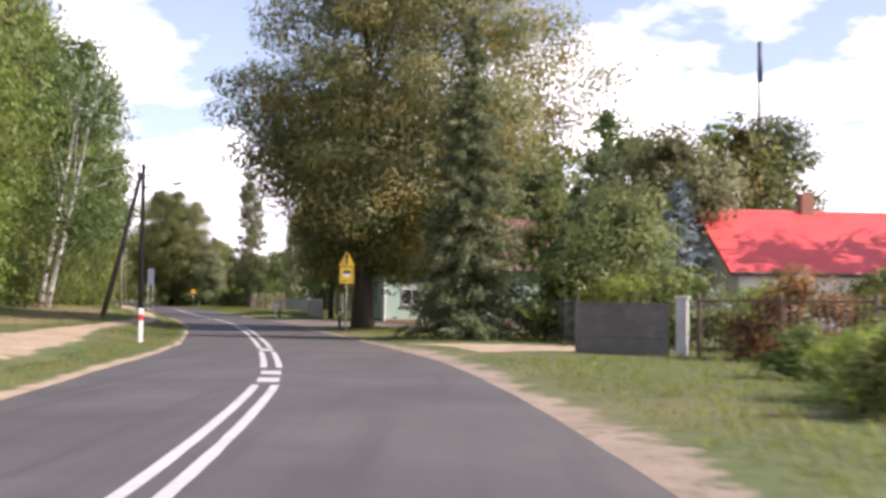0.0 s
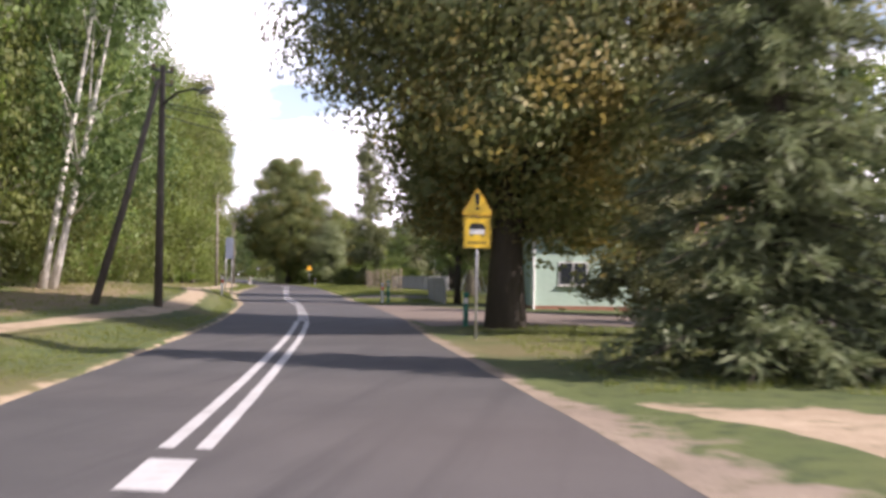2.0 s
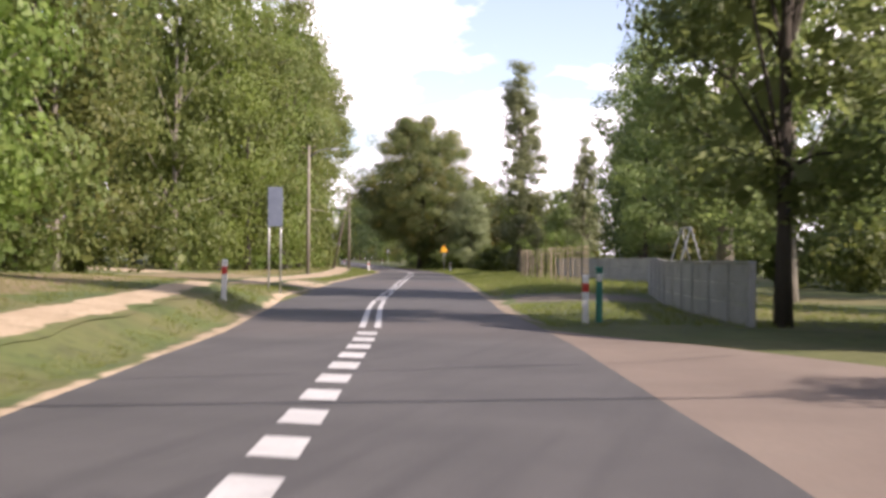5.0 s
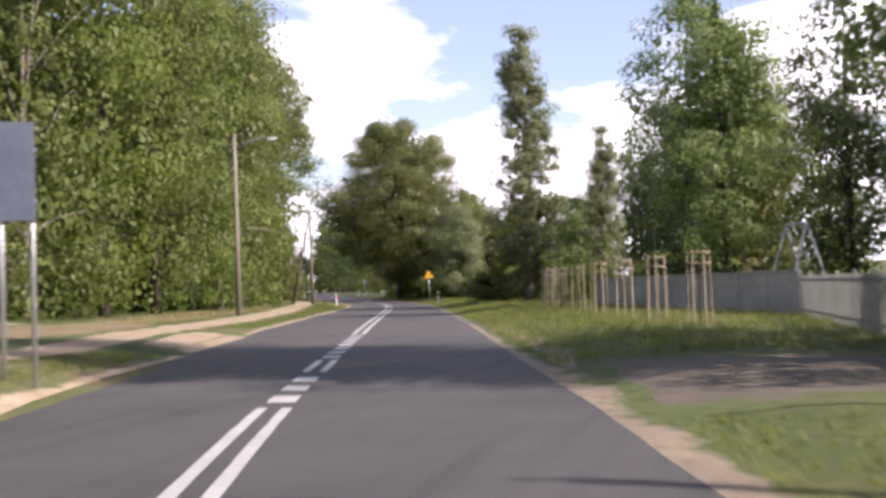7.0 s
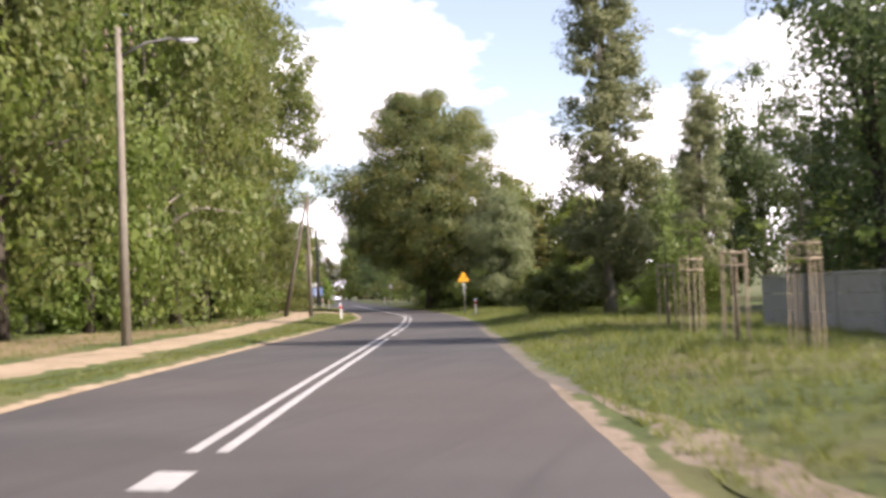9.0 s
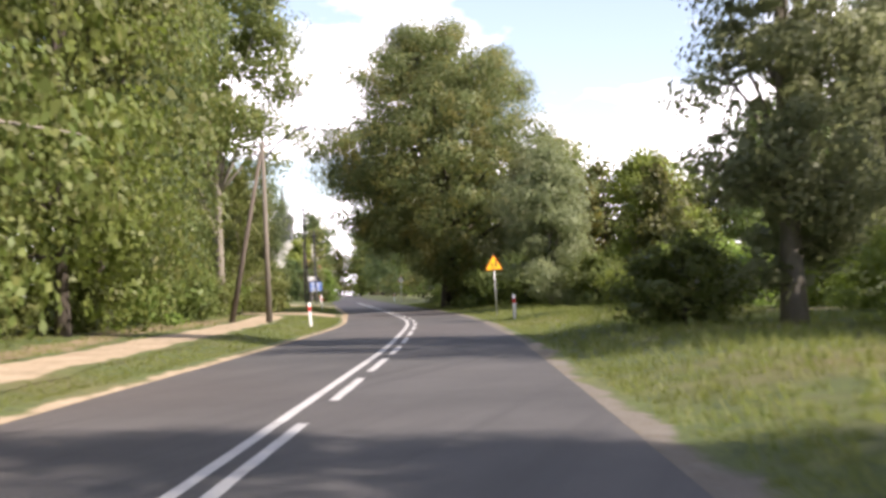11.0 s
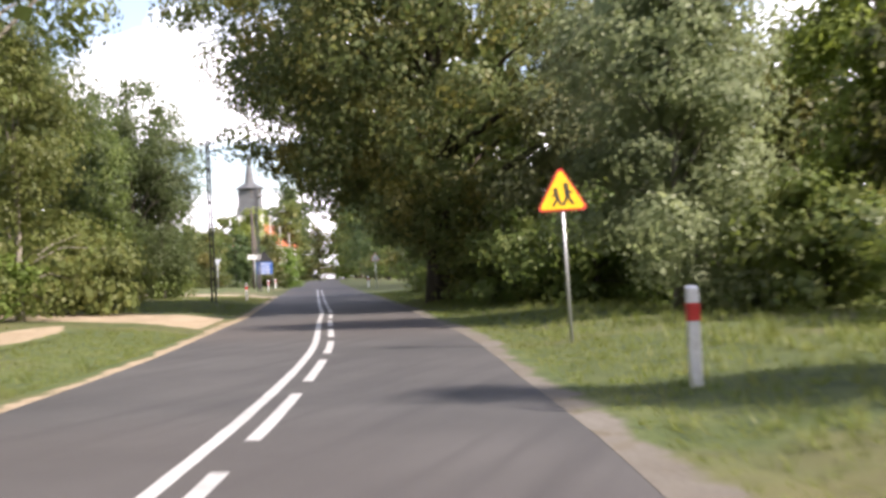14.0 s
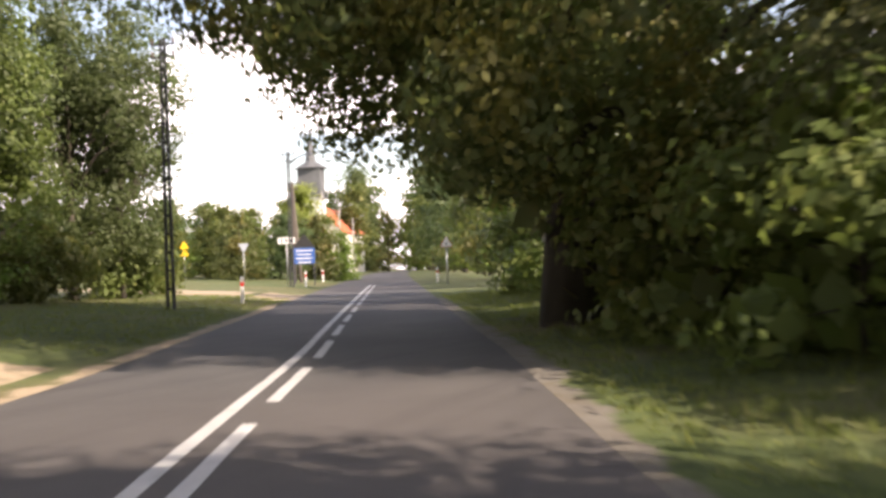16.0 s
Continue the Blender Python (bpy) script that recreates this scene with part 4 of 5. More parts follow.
RIGHT_DEEP = [(116, 34, 1, 0.9), (146, 33, 0, 0.9), (104, 28, 2, 0.7), (110, 38, 0, 0.9), (128, 42, 2, 1.0), (152, 38, 1, 0.9), (138, 40, 3, 1.0),
              (160, 22, 3, 0.7), (171, 27, 2, 0.4), (188, 30, 3, 0.5), (191, 28, 0, 0.42), (206, 24, 3, 0.6), (212, 30, 2, 0.7), (215, 22, 1, 0.55),
              (216, 12.5, 3, 0.84), (227, 10, 0, 0.8), (236, 9, 3, 0.8), (232, 18, 0, 0.62), (246, 10, 1, 0.8), (262, 9.5, 3, 0.8), (280, 9.5, 0, 0.7), (300, 10, 1, 0.7), (325, 10, 3, 0.7),
              (345, 11, 0, 0.7), (72, 28, 3, 0.7), (84, 32, 1, 0.8), (95, 22, 3, 0.65), (56, 36, 0, 0.8), (170, 40, 0, 0.6), (190, 40, 2, 0.5), (205, 40, 0, 0.9),
              (198, 15, 3, 0.46), (203, 18, 0, 0.40), (209, 16, 3, 0.56), (213, 19, 0, 0.5), (208, 21, 3, 0.55), (208, 24, 1, 0.55), (212, 24, 0, 0.52), (220, 20, 3, 0.62)]
for y, off, k, s in RIGHT_DEEP:
    again(DEEP[k], spot(y, off), spots.uniform(0, 360), s, spots.uniform(0.95, 1.1), "green leafy tree in the woods behind the verge")

# the great maple that hangs over the road
tree("maple_tree", (-55.0, 213.0, 0.15), 20.7, 11.3, 1.6, 0.5, 320, 400, 0.205, LEAF_MAPLE, BARK,
     "great round maple overhanging the road, dark green with olive tips", "bowl", 1.45, 30, 61, fill=14, fill_size=0.34, clear=(-1.0, 5.2), shift=(-0.3, 0.0), core=16, core_size=0.55,
     extra=[(-4.2, -2.0, 5.6), (-3.6, 3.5, 5.2), (-5.4, 1.0, 6.0), (3.0, -4.0, 2.6), (4.5, -2.0, 3.6), (1.5, -5.0, 3.2), (5.0, 1.0, 2.4), (2.0, -3.0, 4.6), (-6.4, 3.4, 4.7), (-5.6, 4.6, 5.4), (-6.9, 2.2, 5.8), (-4.8, 3.2, 4.6), (-3.6, 4.4, 4.4), (-4.4, 5.6, 5.0), (-2.6, 5.0, 4.2), (-5.8, 1.2, 6.4), (-3.2, 2.2, 4.9), (-7.4, 3.0, 6.9)])
tree("roadside_tree", (-47.0, 206.0, 0.1), 10.0, 3.6, 0.6, 0.15, 90, 220, 0.17, LEAF_GREY, GREY_BARK, "grey-green bushy tree beside the maple", "dome", 1.0, 12, 62)
tree("roadside_tree", (-43.4, 194.8, 0.15), 9.6, 3.1, 0.4, 0.14, 90, 230, 0.15, LEAF_GREY, GREY_BARK, "grey-green bushy tree beside the verge", "dome", 0.9, 12, 63)
tree("roadside_tree", (-38.5, 201.0, 0.1), 9.3, 2.8, 0.6, 0.12, 64, 170, 0.2, LEAF_LIME, GREY_BARK, "bright yellow-green bushy tree behind the verge", "dome", 0.85, 12, 64)
tree("roadside_tree", (-30.8, 187.5, 0.1), 9.5, 3.2, 0.6, 0.14, 60, 160, 0.2, LEAF_POPLAR, GREY_BARK, "olive green bushy tree behind the verge", "dome", 0.95, 12, 65)

again(deep_d, (-42.3, 207.0, float(land(-42.3, 207.0))), 70, 0.58, 1.0, "green bushy tree between maple and verge")
again(deep_a, (-45.5, 209.5, float(land(-45.5, 209.5))), 20, 0.56, 1.0, "green bushy tree between maple and verge")

# shrubs
shrub_a = tree("shrub", (-34.0, 177.5, 0.05), 2.9, 2.2, 0.1, 0.05, 34, 80, 0.17, LEAF_FOREST, BARK, "dense green shrub on the verge", "dome", 0.65, 10, 71, category="shrub")
shrub_b = tree("shrub", (-34.7, 182.2, 0.3), 2.8, 2.4, 0.1, 0.05, 40, 190, 0.125, LEAF_LIME, BARK, "sprawling light green shrub on the grass", "dome", 0.7, 10, 72, category="shrub")
shrub_c = tree("shrub", (7.5, 34.5, 0.05), 2.2, 1.5, 0.1, 0.04, 26, 150, 0.13, LEAF_RUST, BARK, "rusty brown garden shrub behind a fence", "dome", 0.5, 10, 73, category="shrub")
for x, y, s, o in ((-36.1, 185.3, 0.75, shrub_b), (-33.5, 179.6, 1.00, shrub_b), (-29.5, 178.0, 0.8, shrub_b), (-38.2, 187.0, 0.7, shrub_b), (-40.5, 192.5, 1.0, shrub_a), (-43.5, 199.5, 1.1, shrub_a),
                   (-51.5, 208.0, 1.15, shrub_a), (-49.5, 204.5, 1.1, shrub_a), (-54.0, 216.5, 1.3, shrub_a), (-57.5, 224.0, 1.3, shrub_a), (-46.5, 201.5, 1.2, shrub_a), (-60.5, 231.0, 1.3, shrub_a), (-50.0, 212.0, 1.4, shrub_a), (-27.6, 171.0, 0.9, shrub_b), (-27.0, 160.0, 0.9, shrub_b), (-33.0, 161.5, 0.8, shrub_a), (3.6, 46.0, 1.0, shrub_a), (6.2, 42.5, 0.85, shrub_a), (8.5, 40.5, 0.7, shrub_b),
                   (9.5, 33.0, 0.6, shrub_a), (8.8, 29.5, 0.5, shrub_b), (11.5, 35.0, 0.9, shrub_a), (11.0, 40.0, 0.8, shrub_c), (14.5, 44.0, 1.0, shrub_a), (7.2, 27.0, 0.4, shrub_a), (5.9, 23.5, 0.36, shrub_a), (6.8, 25.3, 0.42, shrub_b), (7.0, 22.0, 0.42, shrub_a), (7.9, 24.0, 0.5, shrub_a), (4.7, 20.8, 0.34, shrub_a), (5.5, 21.6, 0.4, shrub_a), (5.1, 22.9, 0.36, shrub_b), (6.3, 21.0, 0.44, shrub_a), (5.6, 27.6, 0.34, shrub_a), (8.4, 26.6, 0.5, shrub_b), (8.9, 22.6, 0.55, shrub_a),
                   (5.0, 44.5, 0.8, shrub_b), (13.5, 38.0, 1.0, shrub_c), (16.0, 50.0, 1.1, shrub_a)):
    again(o, (x, y, float(land(x, y))), spots.uniform(0, 360), s)
shrub_d = tree("shrub", spot(34, -13.5), 2.9, 2.3, 0.1, 0.05, 30, 55, 0.24, LEAF_FOREST, BARK, "undergrowth shrub at the forest edge", "dome", 0.7, 6, 74, category="shrub", fill=5)
shrub_e = tree("shrub", spot(40, -13.0), 2.6, 2.5, 0.1, 0.05, 30, 55, 0.24, LEAF_FRESH, BARK, "undergrowth shrub at the forest edge", "dome", 0.7, 6, 75, category="shrub", fill=5)
for y in np.arange(44, 200, 4.4):
    if 106 < y < 126:
        continue
    off = float(np.interp(y, [40, 60, 66, 82, 90, 130, 150, 200], [-12.0, -11.4, -13.4, -13.4, -11.8, -13.4, -11.6, -10.2])) - 1.4 * spots.uniform()
    again((shrub_d, shrub_e)[int(spots.integers(2))], spot(float(y), off), spots.uniform(0, 360), spots.uniform(0.55, 0.95), 1.0, "undergrowth shrub at the forest edge")

for x, y in ((-6, 113), (-2, 116), (2, 114), (6.5, 117), (-9.5, 119), (10, 113), (13.5, 116), (-5, 123), (0, 124)):
    again((shrub_d, shrub_e)[int(spots.integers(2))], (x, y, float(land(x, y))), spots.uniform(0, 360), spots.uniform(1.0, 1.35), 1.1, "dense green shrub behind a meadow")

for x, y in ((-66.0, 204.4), (-68.0, 205.0), (-70.5, 203), (-73.0, 208), (-74.5, 213), (-76.5, 218.5), (-77.5, 224), (-79, 229.5), (-81, 235)):
    again((shrub_d, shrub_e)[int(spots.integers(2))], (x, y, float(land(x, y))), spots.uniform(0, 360), spots.uniform(0.8, 1.2), 1.1, "dense shrub under dark trees")

# birches in front of the woods
birch = tree("birch_tree", spot(74.5, -10.7), 17.0, 4.5, 3.8, 0.16, 130, 150, 0.17, LEAF_BIRCH, BIRCH_BARK,
             "twin-stemmed birch with white trunks and hanging leaves", "tall", 1.0, 16, 81, droop=1.7, trunks=2, lean_to=(2.4, 0.5), core=3, core_size=0.5, shift=(2.0, 0.3))

# distance beyond the village
FAR = np.random.default_rng(5)
for i in range(46):
    x, y = -97.0 - 1.05 * i + FAR.uniform(-1, 1), 276 + 0.38 * i + FAR.uniform(-3, 14)
    again(DEEP[int(FAR.integers(4))], (x, y, float(land(x, y)) - 0.35), FAR.uniform(0, 360), FAR.uniform(0.34, 0.48), 0.85, "low distant tree behind a meadow")
tree("village_tree", (-102.3, 290.0, 0.9), 9.2, 3.5, 0.4, 0.15, 50, 90, 0.3, LEAF_LIME, BARK, "bright green tree before the village church", "dome", 1.0, 10, 91)
for y, off, s in ((254, 9.6, 0.7), (270, 9.4, 0.65), (290, 9.0, 0.65), (312, 8.8, 0.65), (335, 8.6, 0.7), (358, 8.5, 0.7), (375, 7.5, 0.7), (378, -6.2, 0.85), (390, -6.2, 0.95), (404, -6.0, 1.05), (418, -6.0, 1.1), (345, 6.8, 0.85), (366, 6.4, 0.9), (382, 6.2, 1.0), (400, 6.2, 1.1), (420, 6.2, 1.1), (385, -20, 0.75)):
    again(DEEP[2 * int(FAR.integers(2))], spot(y, off + math.copysign(0.8, off)), FAR.uniform(0, 360), s, 1.0, "roadside tree along the village street")
for i in range(34):
    y, off = 398 + 24 * FAR.uniform(), -120 + 5.4 * i
    again(DEEP[int(FAR.integers(4))], spot(y, off), FAR.uniform(0, 360), FAR.uniform(0.75, 1.05), 1.0, "distant tree on the skyline")

for y, off in ((424, -5.2), (426, 4.8), (421, -9.0), (420, 9.5)):
    again((shrub_d, shrub_e)[int(FAR.integers(2))], spot(y, off), FAR.uniform(0, 360), 1.2, 1.0, "bushy verge where the street bends away")


# ---- street furniture ----
def wooden_pole(at, height, strut_at=None, lamp=None, label="", turn=0.0):
    """A timber pole with insulators; a bracing strut and a lamp on an arm where it has them."""
    ob = thing("utility_pole", at, 0, label, "pole", "utility poles")
    part("post", rod([(0, 0, -0.3), (0, 0, height * 0.5), (0, 0, height)], [0.15, 0.125, 0.095], 12), WOOD, ob, "", True)
    if strut_at:
        d = Vector(strut_at) - Vector(at)
        part("strut", rod([(d.x, d.y, d.z - 0.3), (d.x * 0.5, d.y * 0.5, height * 0.46), (d.x * 0.06, d.y * 0.06, height - 0.5)], [0.14, 0.12, 0.09], 10), WOOD, ob, "", True)
    c, s = math.cos(radians(turn)), math.sin(radians(turn))
    for k, h in enumerate((0.18, 0.62)):
        z = height - h
        part("crossarm", rod([(-0.42 * c, -0.42 * s, z), (0.42 * c, 0.42 * s, z)], 0.045, 6), DARK_METAL, ob)
        for sgn in (-1, 1):
            x, y = 0.38 * sgn * c, 0.38 * sgn * s
            part("insulator", rod([(x, y, z), (x, y, z + 0.07), (x, y, z + 0.09), (x, y, z + 0.2)], [0.03, 0.03, 0.075, 0.045], 8), INSULATOR, ob, "brown porcelain insulator", True)
    if lamp:
        lamp_arm(ob, Vector(lamp) - Vector(at), height - 1.3)
    return ob


def lamp_arm(ob, tip, z0):
    """A curved tube arm with a flat street-lamp head at its tip."""
    tip = Vector(tip)
    flat = Vector((tip.x, tip.y, 0))
    n = flat.normalized()
    base = Vector((0, 0, z0)) + n * 0.1
    part("lamp_arm", rod([base, base.lerp(tip, 0.35) + Vector((0, 0, 0.22)), base.lerp(tip, 0.7) + Vector((0, 0, 0.18)), tip - n * 0.25], [0.045, 0.043, 0.04, 0.038], 8), DARK_METAL, ob, "", True)
    rot = Matrix.Rotation(math.atan2(n.y, n.x), 4, "Z") @ Matrix.Rotation(radians(-8), 4, "Y")
    head = box((0.62, 0.24, 0.10), (0, 0, 0), 0.045)
    bmesh.ops.transform(head, matrix=rot, verts=head.verts)
    bmesh.ops.translate(head, vec=tip, verts=head.verts)
    h = part("lamp_head", head, SIGN_GREY, ob, "grey street lamp head", True)
    lens = box((0.40, 0.18, 0.05), (0.05, 0, -0.05), 0.02)
    bmesh.ops.transform(lens, matrix=rot, verts=lens.verts)
    bmesh.ops.translate(lens, vec=tip, verts=lens.verts)
    part("lens", lens, WHITE, h, "pale lamp cover")


def concrete_pole(at, height, lamp=None, strut_at=None, label="", open_web=False, mat=POLE_CONCRETE):
    ob = thing("concrete_pole", at, 0, label, "pole", "concrete poles")
    if open_web:
        for sx in (-1, 1):
            part("leg", rod([(0.12 * sx, 0, -0.3), (0.07 * sx, 0, height)], [0.06, 0.045], 6), DARK_METAL, ob)
        n = 14
        for k in range(n):
            z = 0.5 + (height - 0.9) * k / (n - 1)
            w = 0.12 - 0.05 * z / height
            part("web", box((2 * w, 0.07, 0.09), (0, 0, z), 0.01), DARK_METAL, ob)
    else:
        part("post", rod([(0, 0, -0.3), (0, 0, height)], [0.15, 0.085], 10), mat, ob, "", True)
    if strut_at:
        d = Vector(strut_at) - Vector(at)
        part("strut", rod([(d.x, d.y, d.z - 0.3), (d.x * 0.05, d.y * 0.05, height - 0.5)], [0.14, 0.08], 10), WOOD, ob, "dark timber strut", True)
    for z in (height - 0.2, height - 0.6):
        part("crossarm", rod([(-0.45, 0, z), (0.45, 0, z)], 0.03, 6), DARK_METAL, ob)
        for sgn in (-1, 1):
            part("insulator", rod([(0.4 * sgn, 0, z), (0.4 * sgn, 0, z + 0.08), (0.4 * sgn, 0, z + 0.2)], [0.02, 0.05, 0.03], 8), INSULATOR, ob, "white porcelain insulator", True)
    if lamp:
        lamp_arm(ob, Vector(lamp) - Vector(at), height - 0.8)
    return ob


wooden_pole((-17.3, 66.4, 0.2), 8.2, (-18.7, 64.3, 0.25), (-14.8, 63.8, 7.1), "weathered wooden utility pole with a strut and a street lamp", 60)
# the bark grey on this lamp pole stands in for the shade of the trees
concrete_pole((-40.7, 137.5, 0.3), 9.0, (-39.5, 139.3, 9.2), None, "lamp pole at the forest edge, coloured dark for tree shade", False, GREY_BARK)
concrete_pole((-53.5, 180.3, 0.3), 8.3, (-51.3, 180.0, 9.0), (-55.2, 179.8, 0.4), "weathered utility pole with a strut and a curved lamp arm", False, OLD_WOOD)
concrete_pole((-70.4, 221.7, 0.5), 8.5, None, None, "dark open-web utility pole beside the road", True)
concrete_pole((-84.1, 254.4, 0.6), 8.5, (-82.0, 254.0, 8.8), None, "dark utility pole with a lamp beyond the junction", True)
concrete_pole((-6.6, 91.5, 0.0), 9.0, None, None, "utility pole behind the pale green building")
for y in (292, 322, 352):
    p = spot(y, -5.5)
    concrete_pole(p, 8.6, (p[0] + 1.8, p[1] - 0.2, p[2] + 9.0), None, "distant concrete street lamp pole")
wooden_pole((*by(272, -6.5), 0.6), 8.2, (*by(268, -5.6), 0.6), None, "leaning wooden utility pole with a strut", 30)


def wire(a, b, sag):
    a, b = Vector(a), Vector(b)
    pts = []
    for i in range(25):
        u = i / 24
        p = a.lerp(b, u)
        p.z -= 4 * sag * u * (1 - u)
        pts.append(p)
    ob = new("overhead_wire")
    tagged(ob, "thin dark overhead wire strung between poles", "wire", "overhead wires")
    part("strand", rod(pts, 0.021, 5), WIRE, ob)


wire((-17.25, 66.4, 7.0), (8.0, 81.45, 3.4), 0.05)
wire((-17.25, 66.3, 7.12), (8.0, 81.45, 3.52), 0.05)
wire((-17.6, 66.2, 6.8), (-5.3, 78.95, 4.35), 0.1)

FADED = surface("faded_orange_edge", (0.72, 0.36, 0.02), (0.8, 0.44, 0.03), 1, 9, 0.5, bump=0.0)


def triangle(side, corner=0.06):
    """A rounded triangle standing on its long side, in x and z from its lower middle."""
    h = side * math.sqrt(3) / 2
    pts = []
    for cx, cz, a0 in ((side / 2, 0, -90), (0, h, 30), (-side / 2, 0, 150)):
        d = Vector((0 - cx, h / 3 - cz)).normalized() * corner * 2
        for k in range(5):
            a = radians(a0 + 120 * k / 4)
            pts.append((cx + d.x + corner * math.cos(a), cz + d.y + corner * math.sin(a)))
    return pts


def post(ob, height, r=0.032):
    part("post", rod([(0, 0.05, -0.3), (0, 0.05, height)], r, 10), ZINC, ob, "galvanised steel post", True)


def triangle_sign(at, turn, side, low, face, label, symbol, ob=None, edge=RED):
    ob = ob or thing("road_sign", at, turn, label, "road sign")
    plate = part("triangle_plate", prism(triangle(side), 0.012, (0, 0.004, low)), edge, ob, "warning triangle with a narrow coloured edge")
    inner = triangle(side * 0.88, 0.05)
    part("face", prism(inner, 0.008, (0, -0.006, low + side * 0.036)), face, plate, "yellow warning face")
    for i, outline in enumerate(symbol):
        part("symbol", prism(outline, 0.006, (0, -0.012, low)), BLACK, plate, "black symbol")
    part("back", prism(triangle(side * 0.98), 0.008, (0, 0.018, low + 0.004)), SIGN_GREY, plate, "grey back of the sign")
    return ob


def bar(x0, z0, x1, z1):
    return [(x0, z0), (x1, z0), (x1, z1), (x0, z1)]


def slant(x0, z0, x1, z1, w):
    d = Vector((x1 - x0, z1 - z0)).normalized()
    n = Vector((-d.y, d.x)) * w / 2
    return [(x0 + n.x, z0 + n.y), (x0 - n.x, z0 - n.y), (x1 - n.x, z1 - n.y), (x1 + n.x, z1 + n.y)]


def disc(x, z, r, n=12):
    return [(x + r * math.cos(2 * math.pi * k / n), z + r * math.sin(2 * math.pi * k / n)) for k in range(n)]


warn = triangle_sign((-5.35, 55.7, 0.05), facing(50) - 3, 0.78, 2.74, YELLOW, "yellow warning triangle above a yellow panel on a steel post",
                     [[(-0.035, 0.24), (0.035, 0.24), (0.055, 0.50), (-0.055, 0.50)], disc(0, 0.17, 0.042)], None, FADED)
post(warn, 3.3)
panel = part("panel", box((0.63, 0.015, 0.72), (0, 0.01, 2.36), 0.006), YELLOW, warn, "yellow panel with a vehicle picture")
part("border", joined(box((0.60, 0.004, 0.015), (0, -0.002, 2.70)), box((0.60, 0.004, 0.015), (0, -0.002, 2.02)),
                      box((0.015, 0.004, 0.69), (-0.295, -0.002, 2.36)), box((0.015, 0.004, 0.69), (0.295, -0.002, 2.36))), BLACK, panel, "thin black border")
part("vehicle_picture", prism([(-0.17, 2.42), (0.17, 2.42), (0.19, 2.47), (0.12, 2.57), (-0.12, 2.57), (-0.19, 2.47)], 0.004, (0, -0.004, 0)), BLACK, panel, "black vehicle picture")
part("vehicle_body", box((0.34, 0.004, 0.11), (0, -0.003, 2.38), 0.0), WHITE, panel, "white vehicle picture")
for sx in (-0.13, 0.13):
    part("wheel_mark", box((0.05, 0.004, 0.05), (sx, -0.004, 2.30)), BLACK, panel)
for k, w in enumerate((0.05, 0.04, 0.05, 0.03, 0.05, 0.04)):
    part("letter_bar", box((w, 0.004, 0.055), (-0.19 + 0.075 * k, -0.003, 2.13)), BLACK, panel)

KIDS = [disc(-0.10, 0.36, 0.035), slant(-0.10, 0.33, -0.07, 0.20, 0.06), slant(-0.08, 0.21, -0.16, 0.09, 0.035), slant(-0.07, 0.21, -0.01, 0.10, 0.035), slant(-0.10, 0.31, -0.17, 0.24, 0.025),
        disc(0.08, 0.43, 0.04), slant(0.08, 0.40, 0.10, 0.23, 0.07), slant(0.09, 0.24, 0.02, 0.10, 0.04), slant(0.10, 0.24, 0.19, 0.11, 0.04), slant(0.08, 0.38, 0.17, 0.29, 0.028)]
kids = triangle_sign((-44.45, 186.8, 0.12), facing(182), 0.9, 2.15, ORANGE, "yellow warning triangle with dark symbols on a steel post", KIDS)
kids.matrix_basis = pose(-44.45, 186.8, 0.12, 0, -1.2, facing(182))
post(kids, 2.8)


def delineator(at, turn, band=True, tilt=0.0):
    """A roadside marker post: white, slanted top, broad red band."""
    ob = thing("delineator_post", at, turn, "white plastic roadside marker post with a red band" if band else "white plastic roadside marker post with a dark reflector", "marker post", "roadside marker posts")
    ob.matrix_basis = pose(*at, 0, tilt, turn)
    body = box((0.13, 0.09, 1.25), (0, 0, 0.375), 0.02)
    for v in body.verts:
        if v.co.z > 0.9:
            v.co.z += 0.35 * v.co.y
    part("post", body, WHITE, ob)
    part("red_band" if band else "reflector", box((0.137, 0.097, 0.19) if band else (0.06, 0.1, 0.17), (0, 0, 0.74), 0.012), RED if band else DARK_METAL, ob, "red band" if band else "dark reflector")
    return ob


for x, y, tl in ((-10.05, 42.0, 0), (-23.4, 90.0, 1), (-14.0, 88.0, 0), (-41.85, 179.9, 0), (-50.3, 177.8, -3)):
    delineator((x, y, float(land(x, y)) + 0.02), facing(y), True, tl)
for y, off in ((229, -4.4), (262, 4.4), (276, -4.5), (258, -4.4)):
    delineator(spot(y, off), facing(y), True)


def marker_post(at, height):
    ob = thing("marker_post", at, 10, "teal green painted marker post beside the road", "marker post", "green marker posts")
    part("post", box((0.14, 0.14, height + 0.3), (0, 0, height / 2 - 0.15), 0.02), TEAL, ob)
    part("cap", box((0.17, 0.17, 0.05), (0, 0, height), 0.015), TEAL, ob)
    part("plate", box((0.12, 0.012, 0.16), (0, -0.078, height - 0.2), 0.004), WHITE, ob, "small white plate")


marker_post((-6.3, 61.4, 0.06), 0.9)
marker_post((-13.75, 88.3, 0.05), 1.15)

# the large sign that faces away, left of the road
board = thing("road_sign", (-26.4, 99.8, 0.12), facing(100) + 12, "large grey-blue road sign seen from behind on two posts", "road sign")
for sx in (-0.2, 0.2):
    part("post", rod([(sx, 0, -0.3), (sx, 0, 3.6)], 0.035, 10), ZINC, board, "", True)
part("board", box((0.5, 0.03, 1.35), (0, -0.06, 3.0), 0.01), SIGN_BACK, board, "grey-blue sign back")
for z in (2.6, 3.3):
    part("bracket", box((0.54, 0.03, 0.05), (0, -0.03, z)), ZINC, board)


